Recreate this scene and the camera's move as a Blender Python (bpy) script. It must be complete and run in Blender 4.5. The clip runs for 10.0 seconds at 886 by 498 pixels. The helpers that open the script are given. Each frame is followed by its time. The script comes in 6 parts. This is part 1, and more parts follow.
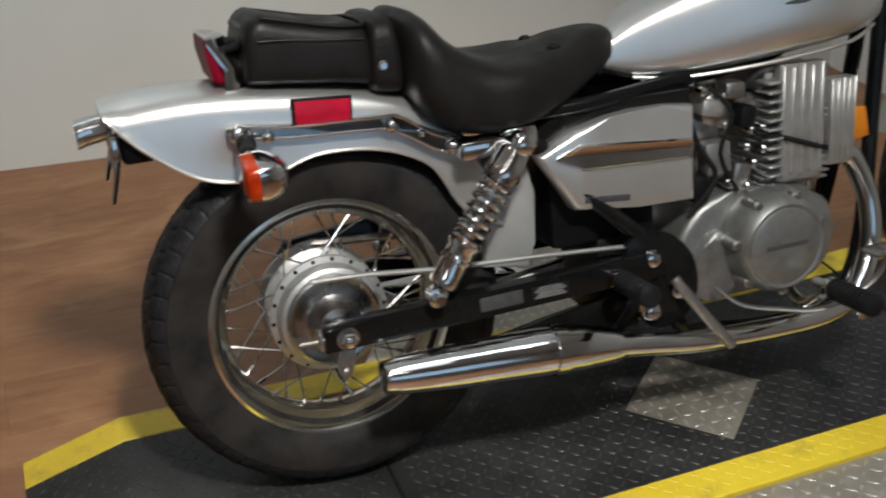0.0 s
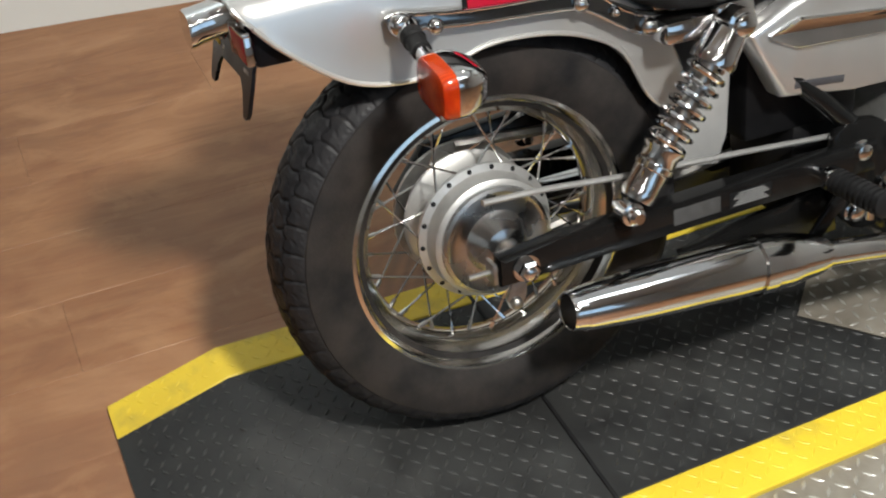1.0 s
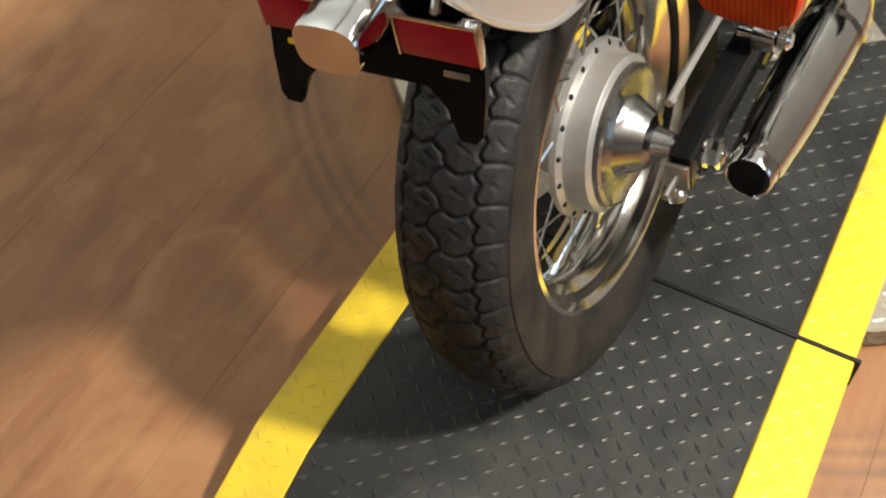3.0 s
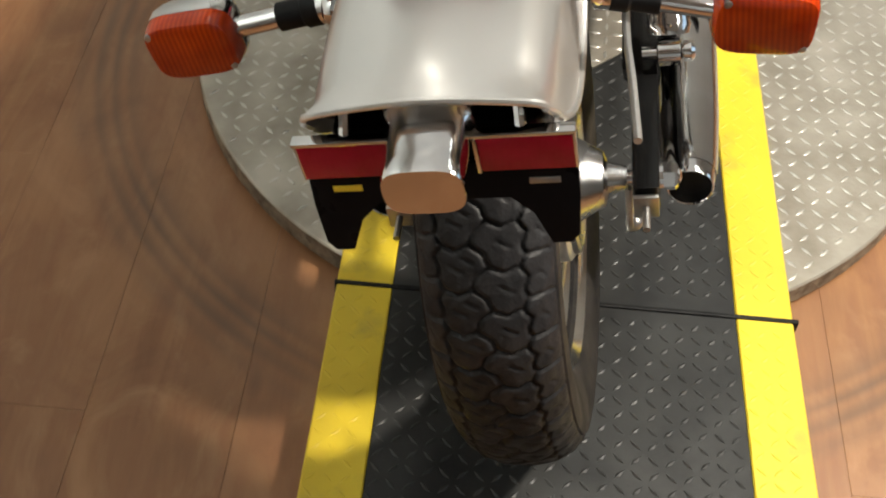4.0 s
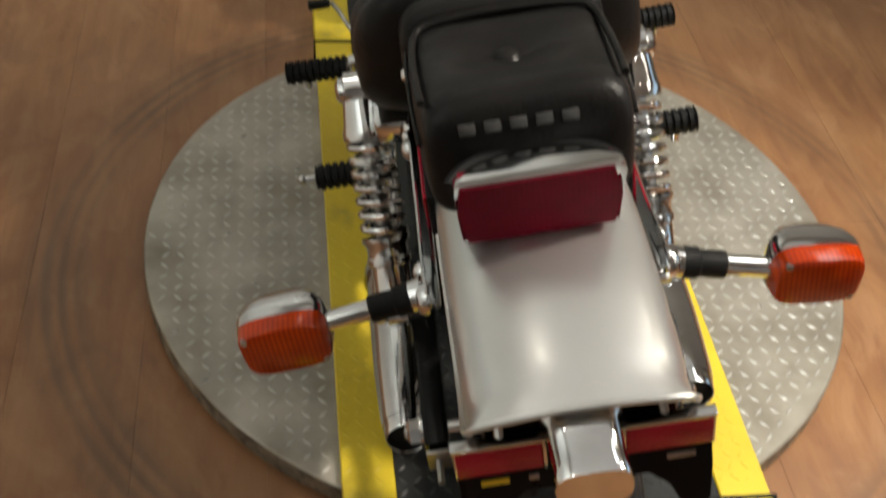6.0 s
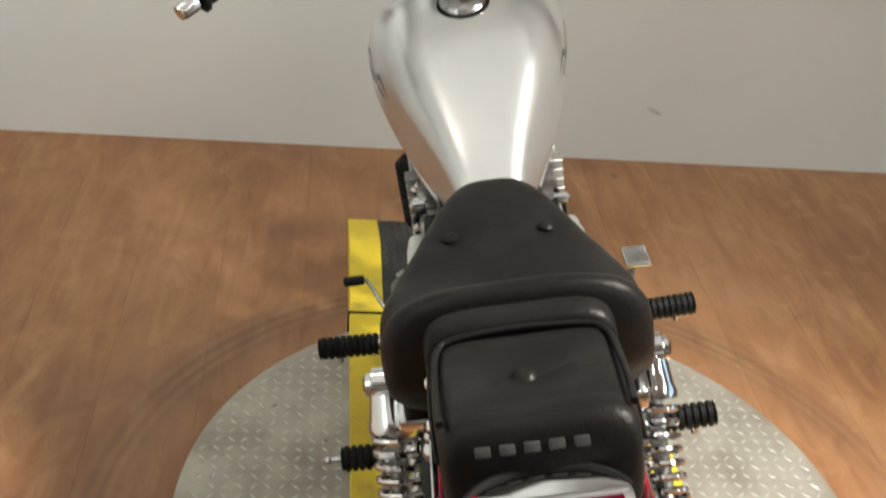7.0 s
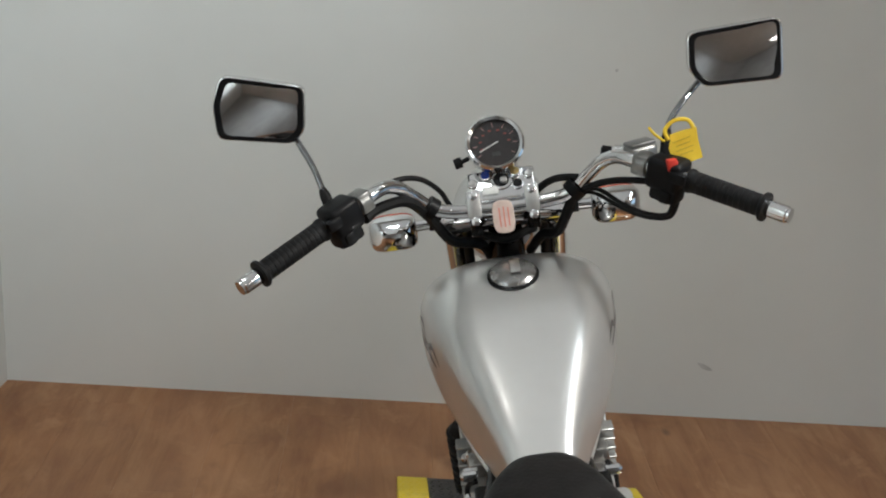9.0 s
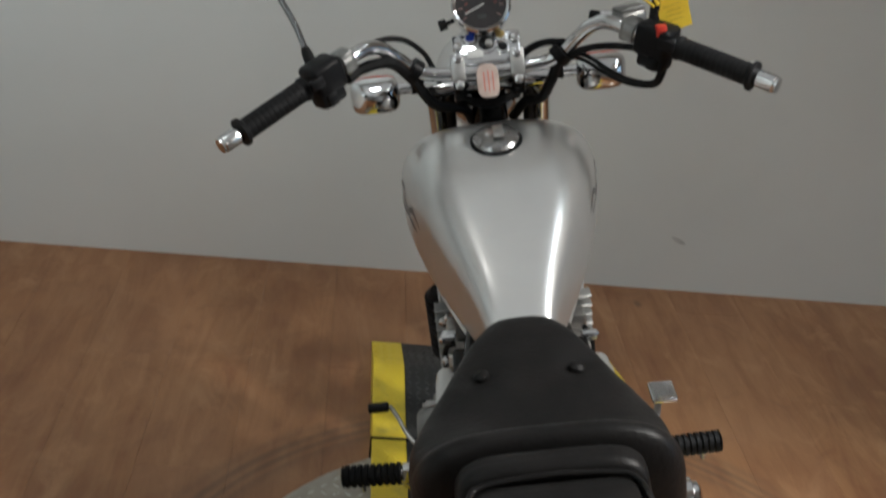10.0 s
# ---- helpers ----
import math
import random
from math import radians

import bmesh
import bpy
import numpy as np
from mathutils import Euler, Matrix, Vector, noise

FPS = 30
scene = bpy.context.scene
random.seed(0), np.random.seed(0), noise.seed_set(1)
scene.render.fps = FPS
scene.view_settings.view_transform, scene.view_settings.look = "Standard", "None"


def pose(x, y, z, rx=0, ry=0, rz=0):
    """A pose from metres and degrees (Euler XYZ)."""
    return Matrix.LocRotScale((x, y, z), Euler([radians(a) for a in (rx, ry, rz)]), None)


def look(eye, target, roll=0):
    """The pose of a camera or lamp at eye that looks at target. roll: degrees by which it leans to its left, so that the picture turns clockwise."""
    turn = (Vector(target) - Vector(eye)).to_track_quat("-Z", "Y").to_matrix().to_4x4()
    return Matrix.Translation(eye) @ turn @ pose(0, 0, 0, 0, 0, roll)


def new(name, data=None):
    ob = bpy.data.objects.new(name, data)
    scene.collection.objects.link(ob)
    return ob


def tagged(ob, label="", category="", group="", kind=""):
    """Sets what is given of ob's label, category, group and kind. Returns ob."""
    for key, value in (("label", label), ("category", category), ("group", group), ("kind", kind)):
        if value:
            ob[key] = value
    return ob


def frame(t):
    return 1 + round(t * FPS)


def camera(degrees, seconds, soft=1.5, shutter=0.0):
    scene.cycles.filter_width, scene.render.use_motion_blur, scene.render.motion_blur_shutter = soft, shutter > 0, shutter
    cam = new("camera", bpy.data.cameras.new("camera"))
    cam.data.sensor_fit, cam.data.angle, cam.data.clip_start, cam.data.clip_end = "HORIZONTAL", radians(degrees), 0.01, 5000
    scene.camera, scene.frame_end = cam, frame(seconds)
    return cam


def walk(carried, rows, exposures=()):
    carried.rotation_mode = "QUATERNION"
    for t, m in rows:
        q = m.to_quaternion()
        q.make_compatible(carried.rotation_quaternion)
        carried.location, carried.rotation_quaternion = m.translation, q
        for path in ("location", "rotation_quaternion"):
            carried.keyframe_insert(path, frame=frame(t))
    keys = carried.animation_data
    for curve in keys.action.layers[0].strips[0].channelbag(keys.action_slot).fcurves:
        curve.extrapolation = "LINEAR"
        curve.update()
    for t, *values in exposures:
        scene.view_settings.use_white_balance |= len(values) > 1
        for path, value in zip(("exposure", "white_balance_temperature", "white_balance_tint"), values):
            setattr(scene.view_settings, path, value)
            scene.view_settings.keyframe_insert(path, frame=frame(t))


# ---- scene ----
cam = camera(42.58, 10.0, soft=2.0, shutter=0.35)
PATH = [
    (0, (1.5649, -0.3861, 1.3930), (-0.0548, 0.2291, 0.3940), -1.10),
    (0.2, (1.5155, -0.4395, 1.3564), (-0.1057, 0.1685, 0.3554), -1.29),
    (0.3, (1.4878, -0.4563, 1.3360), (-0.1282, 0.1422, 0.3210), -1.89),
    (0.4, (1.4395, -0.4713, 1.3494), (-0.1493, 0.1275, 0.2925), -0.83),
    (0.5, (1.3881, -0.4913, 1.3614), (-0.1723, 0.1235, 0.2719), -0.10),
    (1, (1.1052, -0.5628, 1.3356), (-0.3029, 0.0741, 0.0661), -0.93),
    (1.5, (0.9087, -0.6511, 1.3086), (-0.3719, 0.1624, 0.0055), -1.30),
    (1.6, (0.8742, -0.6738, 1.3025), (-0.3533, 0.1882, -0.0205), -1.44),
    (2, (0.7698, -0.8253, 1.2980), (-0.3107, 0.1898, -0.0443), -3.50),
    (2.1, (0.7238, -0.8356, 1.2907), (-0.3058, 0.1973, -0.0778), -3.43),
    (2.5, (0.4699, -0.8305, 1.2613), (-0.3772, 0.1723, -0.2476), -4.93),
    (2.7, (0.3731, -0.8395, 1.2521), (-0.3845, 0.1903, -0.2860), -4.79),
    (3, (0.2499, -0.8420, 1.2504), (-0.3070, 0.2466, -0.3323), 0.86),
    (4.3, (-0.1227, -0.8481, 1.2536), (-0.0829, 0.4304, -0.2839), 3.98),
    (4.5, (-0.1542, -0.7952, 1.2500), (-0.0572, 0.4565, -0.3068), 6.41),
    (5, (-0.2852, -0.7741, 1.2686), (0.0424, 0.4294, -0.2948), 9.51),
    (5.4, (-0.3415, -0.7883, 1.3099), (0.0574, 0.4870, -0.1783), 8.26),
    (5.5, (-0.3366, -0.7940, 1.3134), (0.0408, 0.5097, -0.1556), 7.61),
    (6, (-0.3222, -0.7939, 1.3628), (-0.0380, 0.6423, 0.0002), 6.77),
    (6.2, (-0.3209, -0.7976, 1.3886), (-0.0484, 0.7124, 0.1058), 6.08),
    (7.3, (-0.3146, -0.7860, 1.4594), (-0.1127, 0.9572, 0.5000), 5.94),
    (7.5, (-0.3131, -0.7798, 1.4637), (-0.1270, 0.9945, 0.5597), 5.27),
    (8, (-0.3150, -0.7840, 1.4787), (-0.1507, 1.0413, 0.6778), 5.26),
    (8.5, (-0.3198, -0.7857, 1.4918), (-0.1849, 1.0760, 0.7735), 4.91),
    (9, (-0.3249, -0.7907, 1.5017), (-0.2117, 1.0901, 0.8312), 4.70),
    (9.5, (-0.3298, -0.7888, 1.4944), (-0.2055, 1.0721, 0.7721), 5.44),
    (10, (-0.3392, -0.7871, 1.4822), (-0.1605, 1.0055, 0.6135), 6.82),
]
LIGHT = [(0, -0.6, 5950, 10), (0.4, -0.3, 6050, 10), (1.0, 0.0, 6000, 10), (2.0, 0.42, 6100, 10), (3.0, 0.42, 6550, 10), (4.5, 0.15, 6450, 10), (5.0, 0.07, 6350, 10), (5.5, -0.15, 6350, 10), (6.2, 0.02, 6600, 10), (7.3, 0.58, 6250, 10), (8.0, 0.14, 6050, 10), (9.0, -0.03, 5950, 10), (9.5, -0.19, 5950, 10), (10.0, -0.38, 5900, 10)]
walk(cam, [(t, look(eye, target, roll)) for t, eye, target, roll in PATH], LIGHT)

# ---------- world, lights ----------
world = bpy.data.worlds.new("room_air")
scene.world = world
world.use_nodes = True
world.node_tree.nodes["Background"].inputs[0].default_value = (0.75, 0.8, 0.9, 1)
world.node_tree.nodes["Background"].inputs[1].default_value = 0.04


def lamp(name, kind, power, colour, m, sx=0.1, sy=None):
    data = bpy.data.lights.new(name, kind)
    data.energy, data.color = power, colour
    if kind == "AREA":
        data.shape = "RECTANGLE" if sy else "DISK"
        data.size = sx
        if sy:
            data.size_y = sy
    ob = new(name, data)
    ob.matrix_world = m
    return ob


WARM = (1.0, 0.92, 0.79)
NEUTRAL = (0.95, 1.0, 0.97)
# hard spot on a ceiling track to the right of the motorcycle
spot = lamp("track_spot", "SPOT", 420, WARM, look((1.55, 0.06, 2.55), (-0.1, -0.02, 0.0)))
spot.data.spot_size, spot.data.spot_blend, spot.data.shadow_soft_size = radians(72), 1.0, 0.12
# unseen spot, added only to brighten the wall ahead
spot = lamp("wall_fill", "SPOT", 76, (0.97, 1.0, 0.95), look((-0.75, 0.90, 2.62), (-0.85, 2.1, 1.05)))
spot.data.spot_size, spot.data.spot_blend, spot.data.shadow_soft_size = radians(96), 1.0, 0.12
# long strip lamp, unseen and added for highlights along the right side
lamp("strip_fill", "AREA", 6, WARM, look((2.42, -0.7, 2.45), (0.3, -0.7, 0.4)), 2.2, 0.07)
# a bright ceiling panel over the right of the motorcycle; added fills: a long diffuser over its middle, three panels
# further back
panel = lamp("unseen_ceiling_light", "AREA", 5.5, NEUTRAL, look((0.93, 0.85, 2.63), (0.93, 0.86, 0.0)), 0.36, 1.4)
panel.data.spread = radians(78)
lamp("unseen_ceiling_light", "AREA", 5.0, NEUTRAL, look((-0.1, 0.55, 2.66), (-0.1, 0.56, 0.0)), 2.2, 2.5)
# added fills with no known source: left wall, right side, wall behind
west_fill = lamp("unseen_ceiling_light", "AREA", 22, NEUTRAL, look((-0.4, -1.2, 2.5), (-2.6, -0.1, 1.6)), 1.2, 0.6)
west_fill.data.spread = radians(105)
lamp("unseen_ceiling_light", "AREA", 22, NEUTRAL, look((2.5, -1.0, 2.6), (3.2, -1.7, 0.9)), 1.2, 0.6)
back = lamp("unseen_ceiling_light", "AREA", 16, NEUTRAL, look((0.6, -3.2, 2.6), (0.6, -4.8, 1.2)), 1.2, 0.6)
back.data.spread = radians(110)
# an unseen square diffuser beside the track, added for the fender's white band, and small lamps added for glints on the
# chrome
square = lamp("unseen_ceiling_light", "AREA", 4.2, NEUTRAL, look((1.75, 0.35, 2.64), (1.75, 0.36, 0.0)), 0.9, 0.9)
square.data.spread = radians(84)
for x, y in ((1.15, 1.25), (-0.85, 1.0), (0.35, -1.25), (2.1, -0.75), (-1.2, -0.5)):
    lamp("glint_lamp", "AREA", 0.9, WARM, look((x, y, 2.6), (x * 0.4, y * 0.4 + 0.2, 0.6)), 0.11)
# daylight from a wide window on the right
side = lamp("window_light", "AREA", 3.2, (0.58, 0.80, 1.0), look((3.88, 0.3, 1.45), (0.0, 0.3, 1.2)), 2.2, 1.2)
side.data.spread = radians(110)

# ---------- materials ----------


def node_mat(name, colour, rough=0.5, metal=0.0, coat=0.0, spec=0.5):
    m = bpy.data.materials.new(name)
    m.use_nodes = True
    b = m.node_tree.nodes["Principled BSDF"]
    b.inputs["Base Color"].default_value = (*colour, 1)
    b.inputs["Roughness"].default_value = rough
    b.inputs["Metallic"].default_value = metal
    b.inputs["Coat Weight"].default_value = coat
    b.inputs["Coat Roughness"].default_value = 0.12
    b.inputs["Specular IOR Level"].default_value = spec
    return m, m.node_tree, b


def coords(nt, scale=(1, 1, 1), rot=(0, 0, 0)):
    tc, mp = nt.nodes.new("ShaderNodeTexCoord"), nt.nodes.new("ShaderNodeMapping")
    mp.inputs["Scale"].default_value = scale
    mp.inputs["Rotation"].default_value = rot
    nt.links.new(tc.outputs["Object"], mp.inputs["Vector"])
    return mp.outputs["Vector"]


def noise_tex(nt, vec, scale, detail=4, rough=0.55, distort=0.0):
    n = nt.nodes.new("ShaderNodeTexNoise")
    n.inputs["Scale"].default_value, n.inputs["Detail"].default_value = scale, detail
    n.inputs["Roughness"].default_value, n.inputs["Distortion"].default_value = rough, distort
    nt.links.new(vec, n.inputs["Vector"])
    return n.outputs["Fac"]


def ramp(nt, fac, stops):
    r = nt.nodes.new("ShaderNodeValToRGB")
    el = r.color_ramp.elements
    el.remove(el[1])
    el[0].position, el[0].color = stops[0][0], (*stops[0][1], 1)
    for p, c in stops[1:]:
        el.new(p).color = (*c, 1)
    nt.links.new(fac, r.inputs["Fac"])
    return r.outputs["Color"]


def mix(nt, a, b, fac, mode="MIX"):
    n = nt.nodes.new("ShaderNodeMix")
    n.data_type, n.blend_type = "RGBA", mode
    if isinstance(fac, (int, float)):
        n.inputs[0].default_value = fac
    else:
        nt.links.new(fac, n.inputs[0])
    for v, sock in ((a, n.inputs[6]), (b, n.inputs[7])):
        if isinstance(v, tuple):
            sock.default_value = (*v, 1)
        elif not isinstance(v, (int, float)):
            nt.links.new(v, sock)
    return n.outputs[2]


def remap(nt, v, a, b, c, d):
    n = nt.nodes.new("ShaderNodeMapRange")
    for i, x in zip((1, 2, 3, 4), (a, b, c, d)):
        n.inputs[i].default_value = x
    nt.links.new(v, n.inputs[0])
    return n.outputs[0]


def bump(nt, b, height, strength=0.3, dist=0.001):
    n = nt.nodes.new("ShaderNodeBump")
    n.inputs["Strength"].default_value, n.inputs["Distance"].default_value = strength, dist
    nt.links.new(height, n.inputs["Height"])
    nt.links.new(n.outputs["Normal"], b.inputs["Normal"])


def speckled(name, dark, light, rough, metal=0.0, scale=30, fine=260, coat=0.0, bumps=0.2, dist=0.0006, spread=0.12, spec=0.5):
    """A surface whose colour and gloss vary at two scales."""
    m, nt, b = node_mat(name, light, rough, metal, coat, spec)
    vec = coords(nt)
    big, small = noise_tex(nt, vec, scale), noise_tex(nt, vec, fine, 3)
    col = ramp(nt, big, [(0.3, dark), (0.7, light)])
    nt.links.new(col, b.inputs["Base Color"])
    nt.links.new(remap(nt, big, 0.3, 0.7, rough + spread, max(0.02, rough - spread * 0.4)), b.inputs["Roughness"])
    if bumps:
        bump(nt, b, small, bumps, dist)
    return m


SILVER = speckled("silver_paint", (0.62, 0.62, 0.61), (0.70, 0.70, 0.69), 0.29, 0.82, 6, 900, 0.5, 0.02, 0.0002, 0.03)
CHROME = speckled("chrome", (0.62, 0.62, 0.62), (0.74, 0.74, 0.75), 0.06, 1.0, 14, 200, 0, 0.01, 0.0002, 0.06)
# brighter, creamier than CHROME: the floor's warm reflection is tinted in
RIMCHROME = speckled("rim_chrome", (0.66, 0.64, 0.60), (0.80, 0.78, 0.74), 0.11, 1.0, 14, 200, 0, 0.02, 0.0002, 0.06)
STEEL = speckled("dull_steel", (0.30, 0.29, 0.28), (0.50, 0.49, 0.47), 0.34, 1.0, 40, 300)
HUB = speckled("hub_alloy", (0.42, 0.42, 0.41), (0.58, 0.58, 0.57), 0.36, 0.8, 25, 420, 0, 0.25)
ALLOY = speckled("cast_alloy", (0.19, 0.19, 0.185), (0.32, 0.32, 0.31), 0.36, 0.75, 25, 420, 0, 0.25)
BLACK = speckled("black_paint", (0.004, 0.004, 0.0042), (0.008, 0.008, 0.008), 0.14, 0, 18, 300, 0, 0.04, 0.0006, 0.1, 0.22)
PLASTIC = speckled("black_plastic", (0.004, 0.004, 0.0045), (0.010, 0.010, 0.011), 0.40, 0, 18, 500, 0, 0.2, 0.0006, 0.12, 0.15)
RUBBER = speckled("black_rubber", (0.005, 0.005, 0.0055), (0.013, 0.013, 0.0135), 0.52, 0, 30, 600, 0, 0.3, 0.0006, 0.12, 0.16)
TYRE = speckled("tyre_rubber", (0.006, 0.006, 0.007), (0.030, 0.026, 0.024), 0.60, 0, 14, 200, 0, 0.5, 0.0012, 0.18, 0.22)
TREAD = speckled("tread_rubber", (0.008, 0.008, 0.0095), (0.021, 0.0205, 0.022), 0.50, 0, 40, 240, 0, 0.5, 0.0012, 0.16, 0.30)
FIN = speckled("fin_alloy", (0.26, 0.26, 0.25), (0.42, 0.42, 0.41), 0.42, 0.7, 25, 420, 0, 0.25)
# chrome with the dark surroundings it mirrors put into its colour
DCHROME = speckled("chrome_mirroring_dark", (0.20, 0.205, 0.21), (0.30, 0.305, 0.31), 0.07, 1.0, 14, 200, 0, 0.01, 0.0002, 0.06)
GREY = speckled("grey_plastic", (0.22, 0.22, 0.22), (0.29, 0.29, 0.285), 0.5, 0, 10, 400)
VINYL = speckled("seat_vinyl", (0.0055, 0.0052, 0.0052), (0.0130, 0.0118, 0.0114), 0.36, 0, 14, 190, 0, 0.55, 0.0014, 0.16, 0.16)
POLISH = speckled("polished_alloy", (0.40, 0.40, 0.40), (0.52, 0.52, 0.52), 0.22, 1.0, 20, 300, 0, 0.08)
LETTER = speckled("embossed_mark", (0.03, 0.03, 0.03), (0.055, 0.055, 0.055), 0.5, 0, 60, 300)
DECAL = speckled("dark_decal", (0.03, 0.03, 0.035), (0.06, 0.06, 0.065), 0.3, 0, 60, 300, 0.5, 0)
TAGY = speckled("yellow_tag", (0.75, 0.50, 0.02), (0.86, 0.62, 0.04), 0.55, 0, 30, 300)
TAGW = speckled("paper_tag", (0.50, 0.39, 0.34), (0.64, 0.52, 0.46), 0.6, 0, 50, 300)
TAGR = speckled("red_print", (0.55, 0.16, 0.13), (0.66, 0.22, 0.18), 0.6, 0, 90, 300)
SWITCHR = speckled("red_switch", (0.5, 0.03, 0.02), (0.6, 0.05, 0.03), 0.4, 0, 60, 300)
DIALPALE = speckled("dial_print", (0.22, 0.13, 0.12), (0.30, 0.18, 0.17), 0.5, 0, 60, 300)
DIALRED = speckled("dial_red", (0.16, 0.03, 0.025), (0.24, 0.045, 0.035), 0.5, 0, 60, 300)
TAGD = speckled("faded_print", (0.45, 0.30, 0.02), (0.55, 0.38, 0.03), 0.6, 0, 60, 300)
DIAL = speckled("dial_face", (0.010, 0.008, 0.008), (0.022, 0.016, 0.016), 0.3, 0, 60, 300, 0.35)
WHITE = speckled("white_print", (0.6, 0.6, 0.58), (0.75, 0.75, 0.73), 0.5, 0, 60, 300)
BRASS = speckled("brass", (0.42, 0.30, 0.12), (0.58, 0.44, 0.2), 0.3, 1.0, 40, 300)
BLUE = speckled("blue_lens", (0.01, 0.03, 0.22), (0.02, 0.05, 0.35), 0.15, 0, 40, 300)


def lens(name, dark, light, rough=0.42, spec=0.08, ribs=0.22):
    m, nt, b = node_mat(name, light, rough, 0, 0.0, spec)
    vec = coords(nt)
    w = nt.nodes.new("ShaderNodeTexWave")
    w.inputs["Scale"].default_value = 70
    w.bands_direction = "X"
    nt.links.new(vec, w.inputs["Vector"])
    n = noise_tex(nt, vec, 25)
    nt.links.new(mix(nt, ramp(nt, n, [(0.3, dark), (0.7, light)]), tuple(x * 0.6 for x in dark), remap(nt, w.outputs["Fac"], 0, 1, 0.0, ribs)), b.inputs["Base Color"])
    b.inputs["Subsurface Weight"].default_value = 0.25
    b.inputs["Subsurface Radius"].default_value = (0.01, 0.004, 0.002)
    return m


BRACKET = speckled("bracket_enamel", (0.003, 0.003, 0.004), (0.006, 0.006, 0.0075), 0.28, 0, 18, 300, 0, 0.1, 0.0006, 0.1, 0.14)
REFLECTOR = lens("red_reflector", (0.30, 0.004, 0.018), (0.42, 0.008, 0.032), 0.25, 0.3, 0.05)
AMBER = lens("amber_lens", (0.30, 0.016, 0.001), (0.56, 0.060, 0.003), 0.13, 0.45, 0.5)
ORANGE = lens("orange_reflector", (0.50, 0.16, 0.01), (0.66, 0.24, 0.02))
RED = lens("red_lens", (0.12, 0.0010, 0.010), (0.20, 0.0020, 0.018))

MIRROR, _, _b = node_mat("mirror_glass", (0.66, 0.76, 0.78), 0.02, 1.0)

# wall paint: off-white with faint marks
WALL, nt, b = node_mat("wall_paint", (0.66, 0.645, 0.605), 0.6)
vec = coords(nt)
nt.links.new(ramp(nt, noise_tex(nt, vec, 1.3, 6), [(0.25, (0.678, 0.686, 0.655)), (0.75, (0.748, 0.756, 0.725))]), b.inputs["Base Color"])
bump(nt, b, noise_tex(nt, vec, 160, 5), 0.15, 0.001)
# for unseen walls: greyed so that the room reflects dim and fills less
DIMWALL = speckled("dimmed_wall_paint", (0.46, 0.46, 0.45), (0.54, 0.54, 0.53), 0.7, 0, 3, 160)
SMUDGE = speckled("wall_smudge", (0.46, 0.46, 0.44), (0.60, 0.60, 0.58), 0.7, 0, 60, 400)
CEIL = speckled("ceiling_paint", (0.62, 0.61, 0.58), (0.70, 0.69, 0.66), 0.8, 0, 3, 200)

# wood floor: warm tan boards, long grain along y, small knots
WOOD, nt, b = node_mat("wood_floor", (0.35, 0.2, 0.11), 0.45)
info = nt.nodes.new("ShaderNodeObjectInfo")
tc = nt.nodes.new("ShaderNodeTexCoord")
geo = nt.nodes.new("ShaderNodeNewGeometry")
shift = nt.nodes.new("ShaderNodeVectorMath")
shift.operation = "MULTIPLY_ADD"
rnd = nt.nodes.new("ShaderNodeCombineXYZ")
nt.links.new(info.outputs["Random"], rnd.inputs[0])
nt.links.new(info.outputs["Random"], rnd.inputs[1])
shift.inputs[1].default_value = (0.6, 3.0, 0)
nt.links.new(rnd.outputs[0], shift.inputs[0])
nt.links.new(geo.outputs["Position"], shift.inputs[2])
mp = nt.nodes.new("ShaderNodeMapping")
mp.inputs["Scale"].default_value = (5.0, 0.8, 1)
nt.links.new(shift.outputs[0], mp.inputs["Vector"])
grain = noise_tex(nt, mp.outputs[0], 3.2, 8, 0.62, 1.1)
mp2 = nt.nodes.new("ShaderNodeMapping")
mp2.inputs["Scale"].default_value = (60, 2.2, 1)
nt.links.new(shift.outputs[0], mp2.inputs["Vector"])
fine = noise_tex(nt, mp2.outputs[0], 2.0, 5)
knot = nt.nodes.new("ShaderNodeTexVoronoi")
knot.inputs["Scale"].default_value = 2.6
mp3 = nt.nodes.new("ShaderNodeMapping")
mp3.inputs["Scale"].default_value = (1.6, 0.9, 1)
nt.links.new(shift.outputs[0], mp3.inputs["Vector"])
nt.links.new(mp3.outputs[0], knot.inputs["Vector"])
base = ramp(nt, grain, [(0.28, (0.205, 0.093, 0.040)), (0.42, (0.250, 0.119, 0.052)), (0.55, (0.288, 0.146, 0.064)), (0.74, (0.340, 0.182, 0.085))])
base = mix(nt, base, (0.180, 0.083, 0.038), remap(nt, fine, 0.52, 0.75, 0, 0.32))
base = mix(nt, base, (0.063, 0.029, 0.015), remap(nt, knot.outputs["Distance"], 0.02, 0.065, 0.85, 0.0))
blotch = noise_tex(nt, geo.outputs["Position"], 2.2, 3)
base = mix(nt, base, (0.378, 0.216, 0.110), remap(nt, blotch, 0.5, 0.75, 0.0, 0.5))
base = mix(nt, base, (0.153, 0.071, 0.032), remap(nt, blotch, 0.50, 0.30, 0.0, 0.62))
mp4 = nt.nodes.new("ShaderNodeMapping")
mp4.inputs["Scale"].default_value = (1.4, 0.8, 1)
nt.links.new(geo.outputs["Position"], mp4.inputs["Vector"])
mottle = noise_tex(nt, mp4.outputs[0], 7.0, 5, 0.6, 0.8)
base = mix(nt, base, (0.42, 0.25, 0.13), remap(nt, mottle, 0.53, 0.68, 0.0, 0.5))
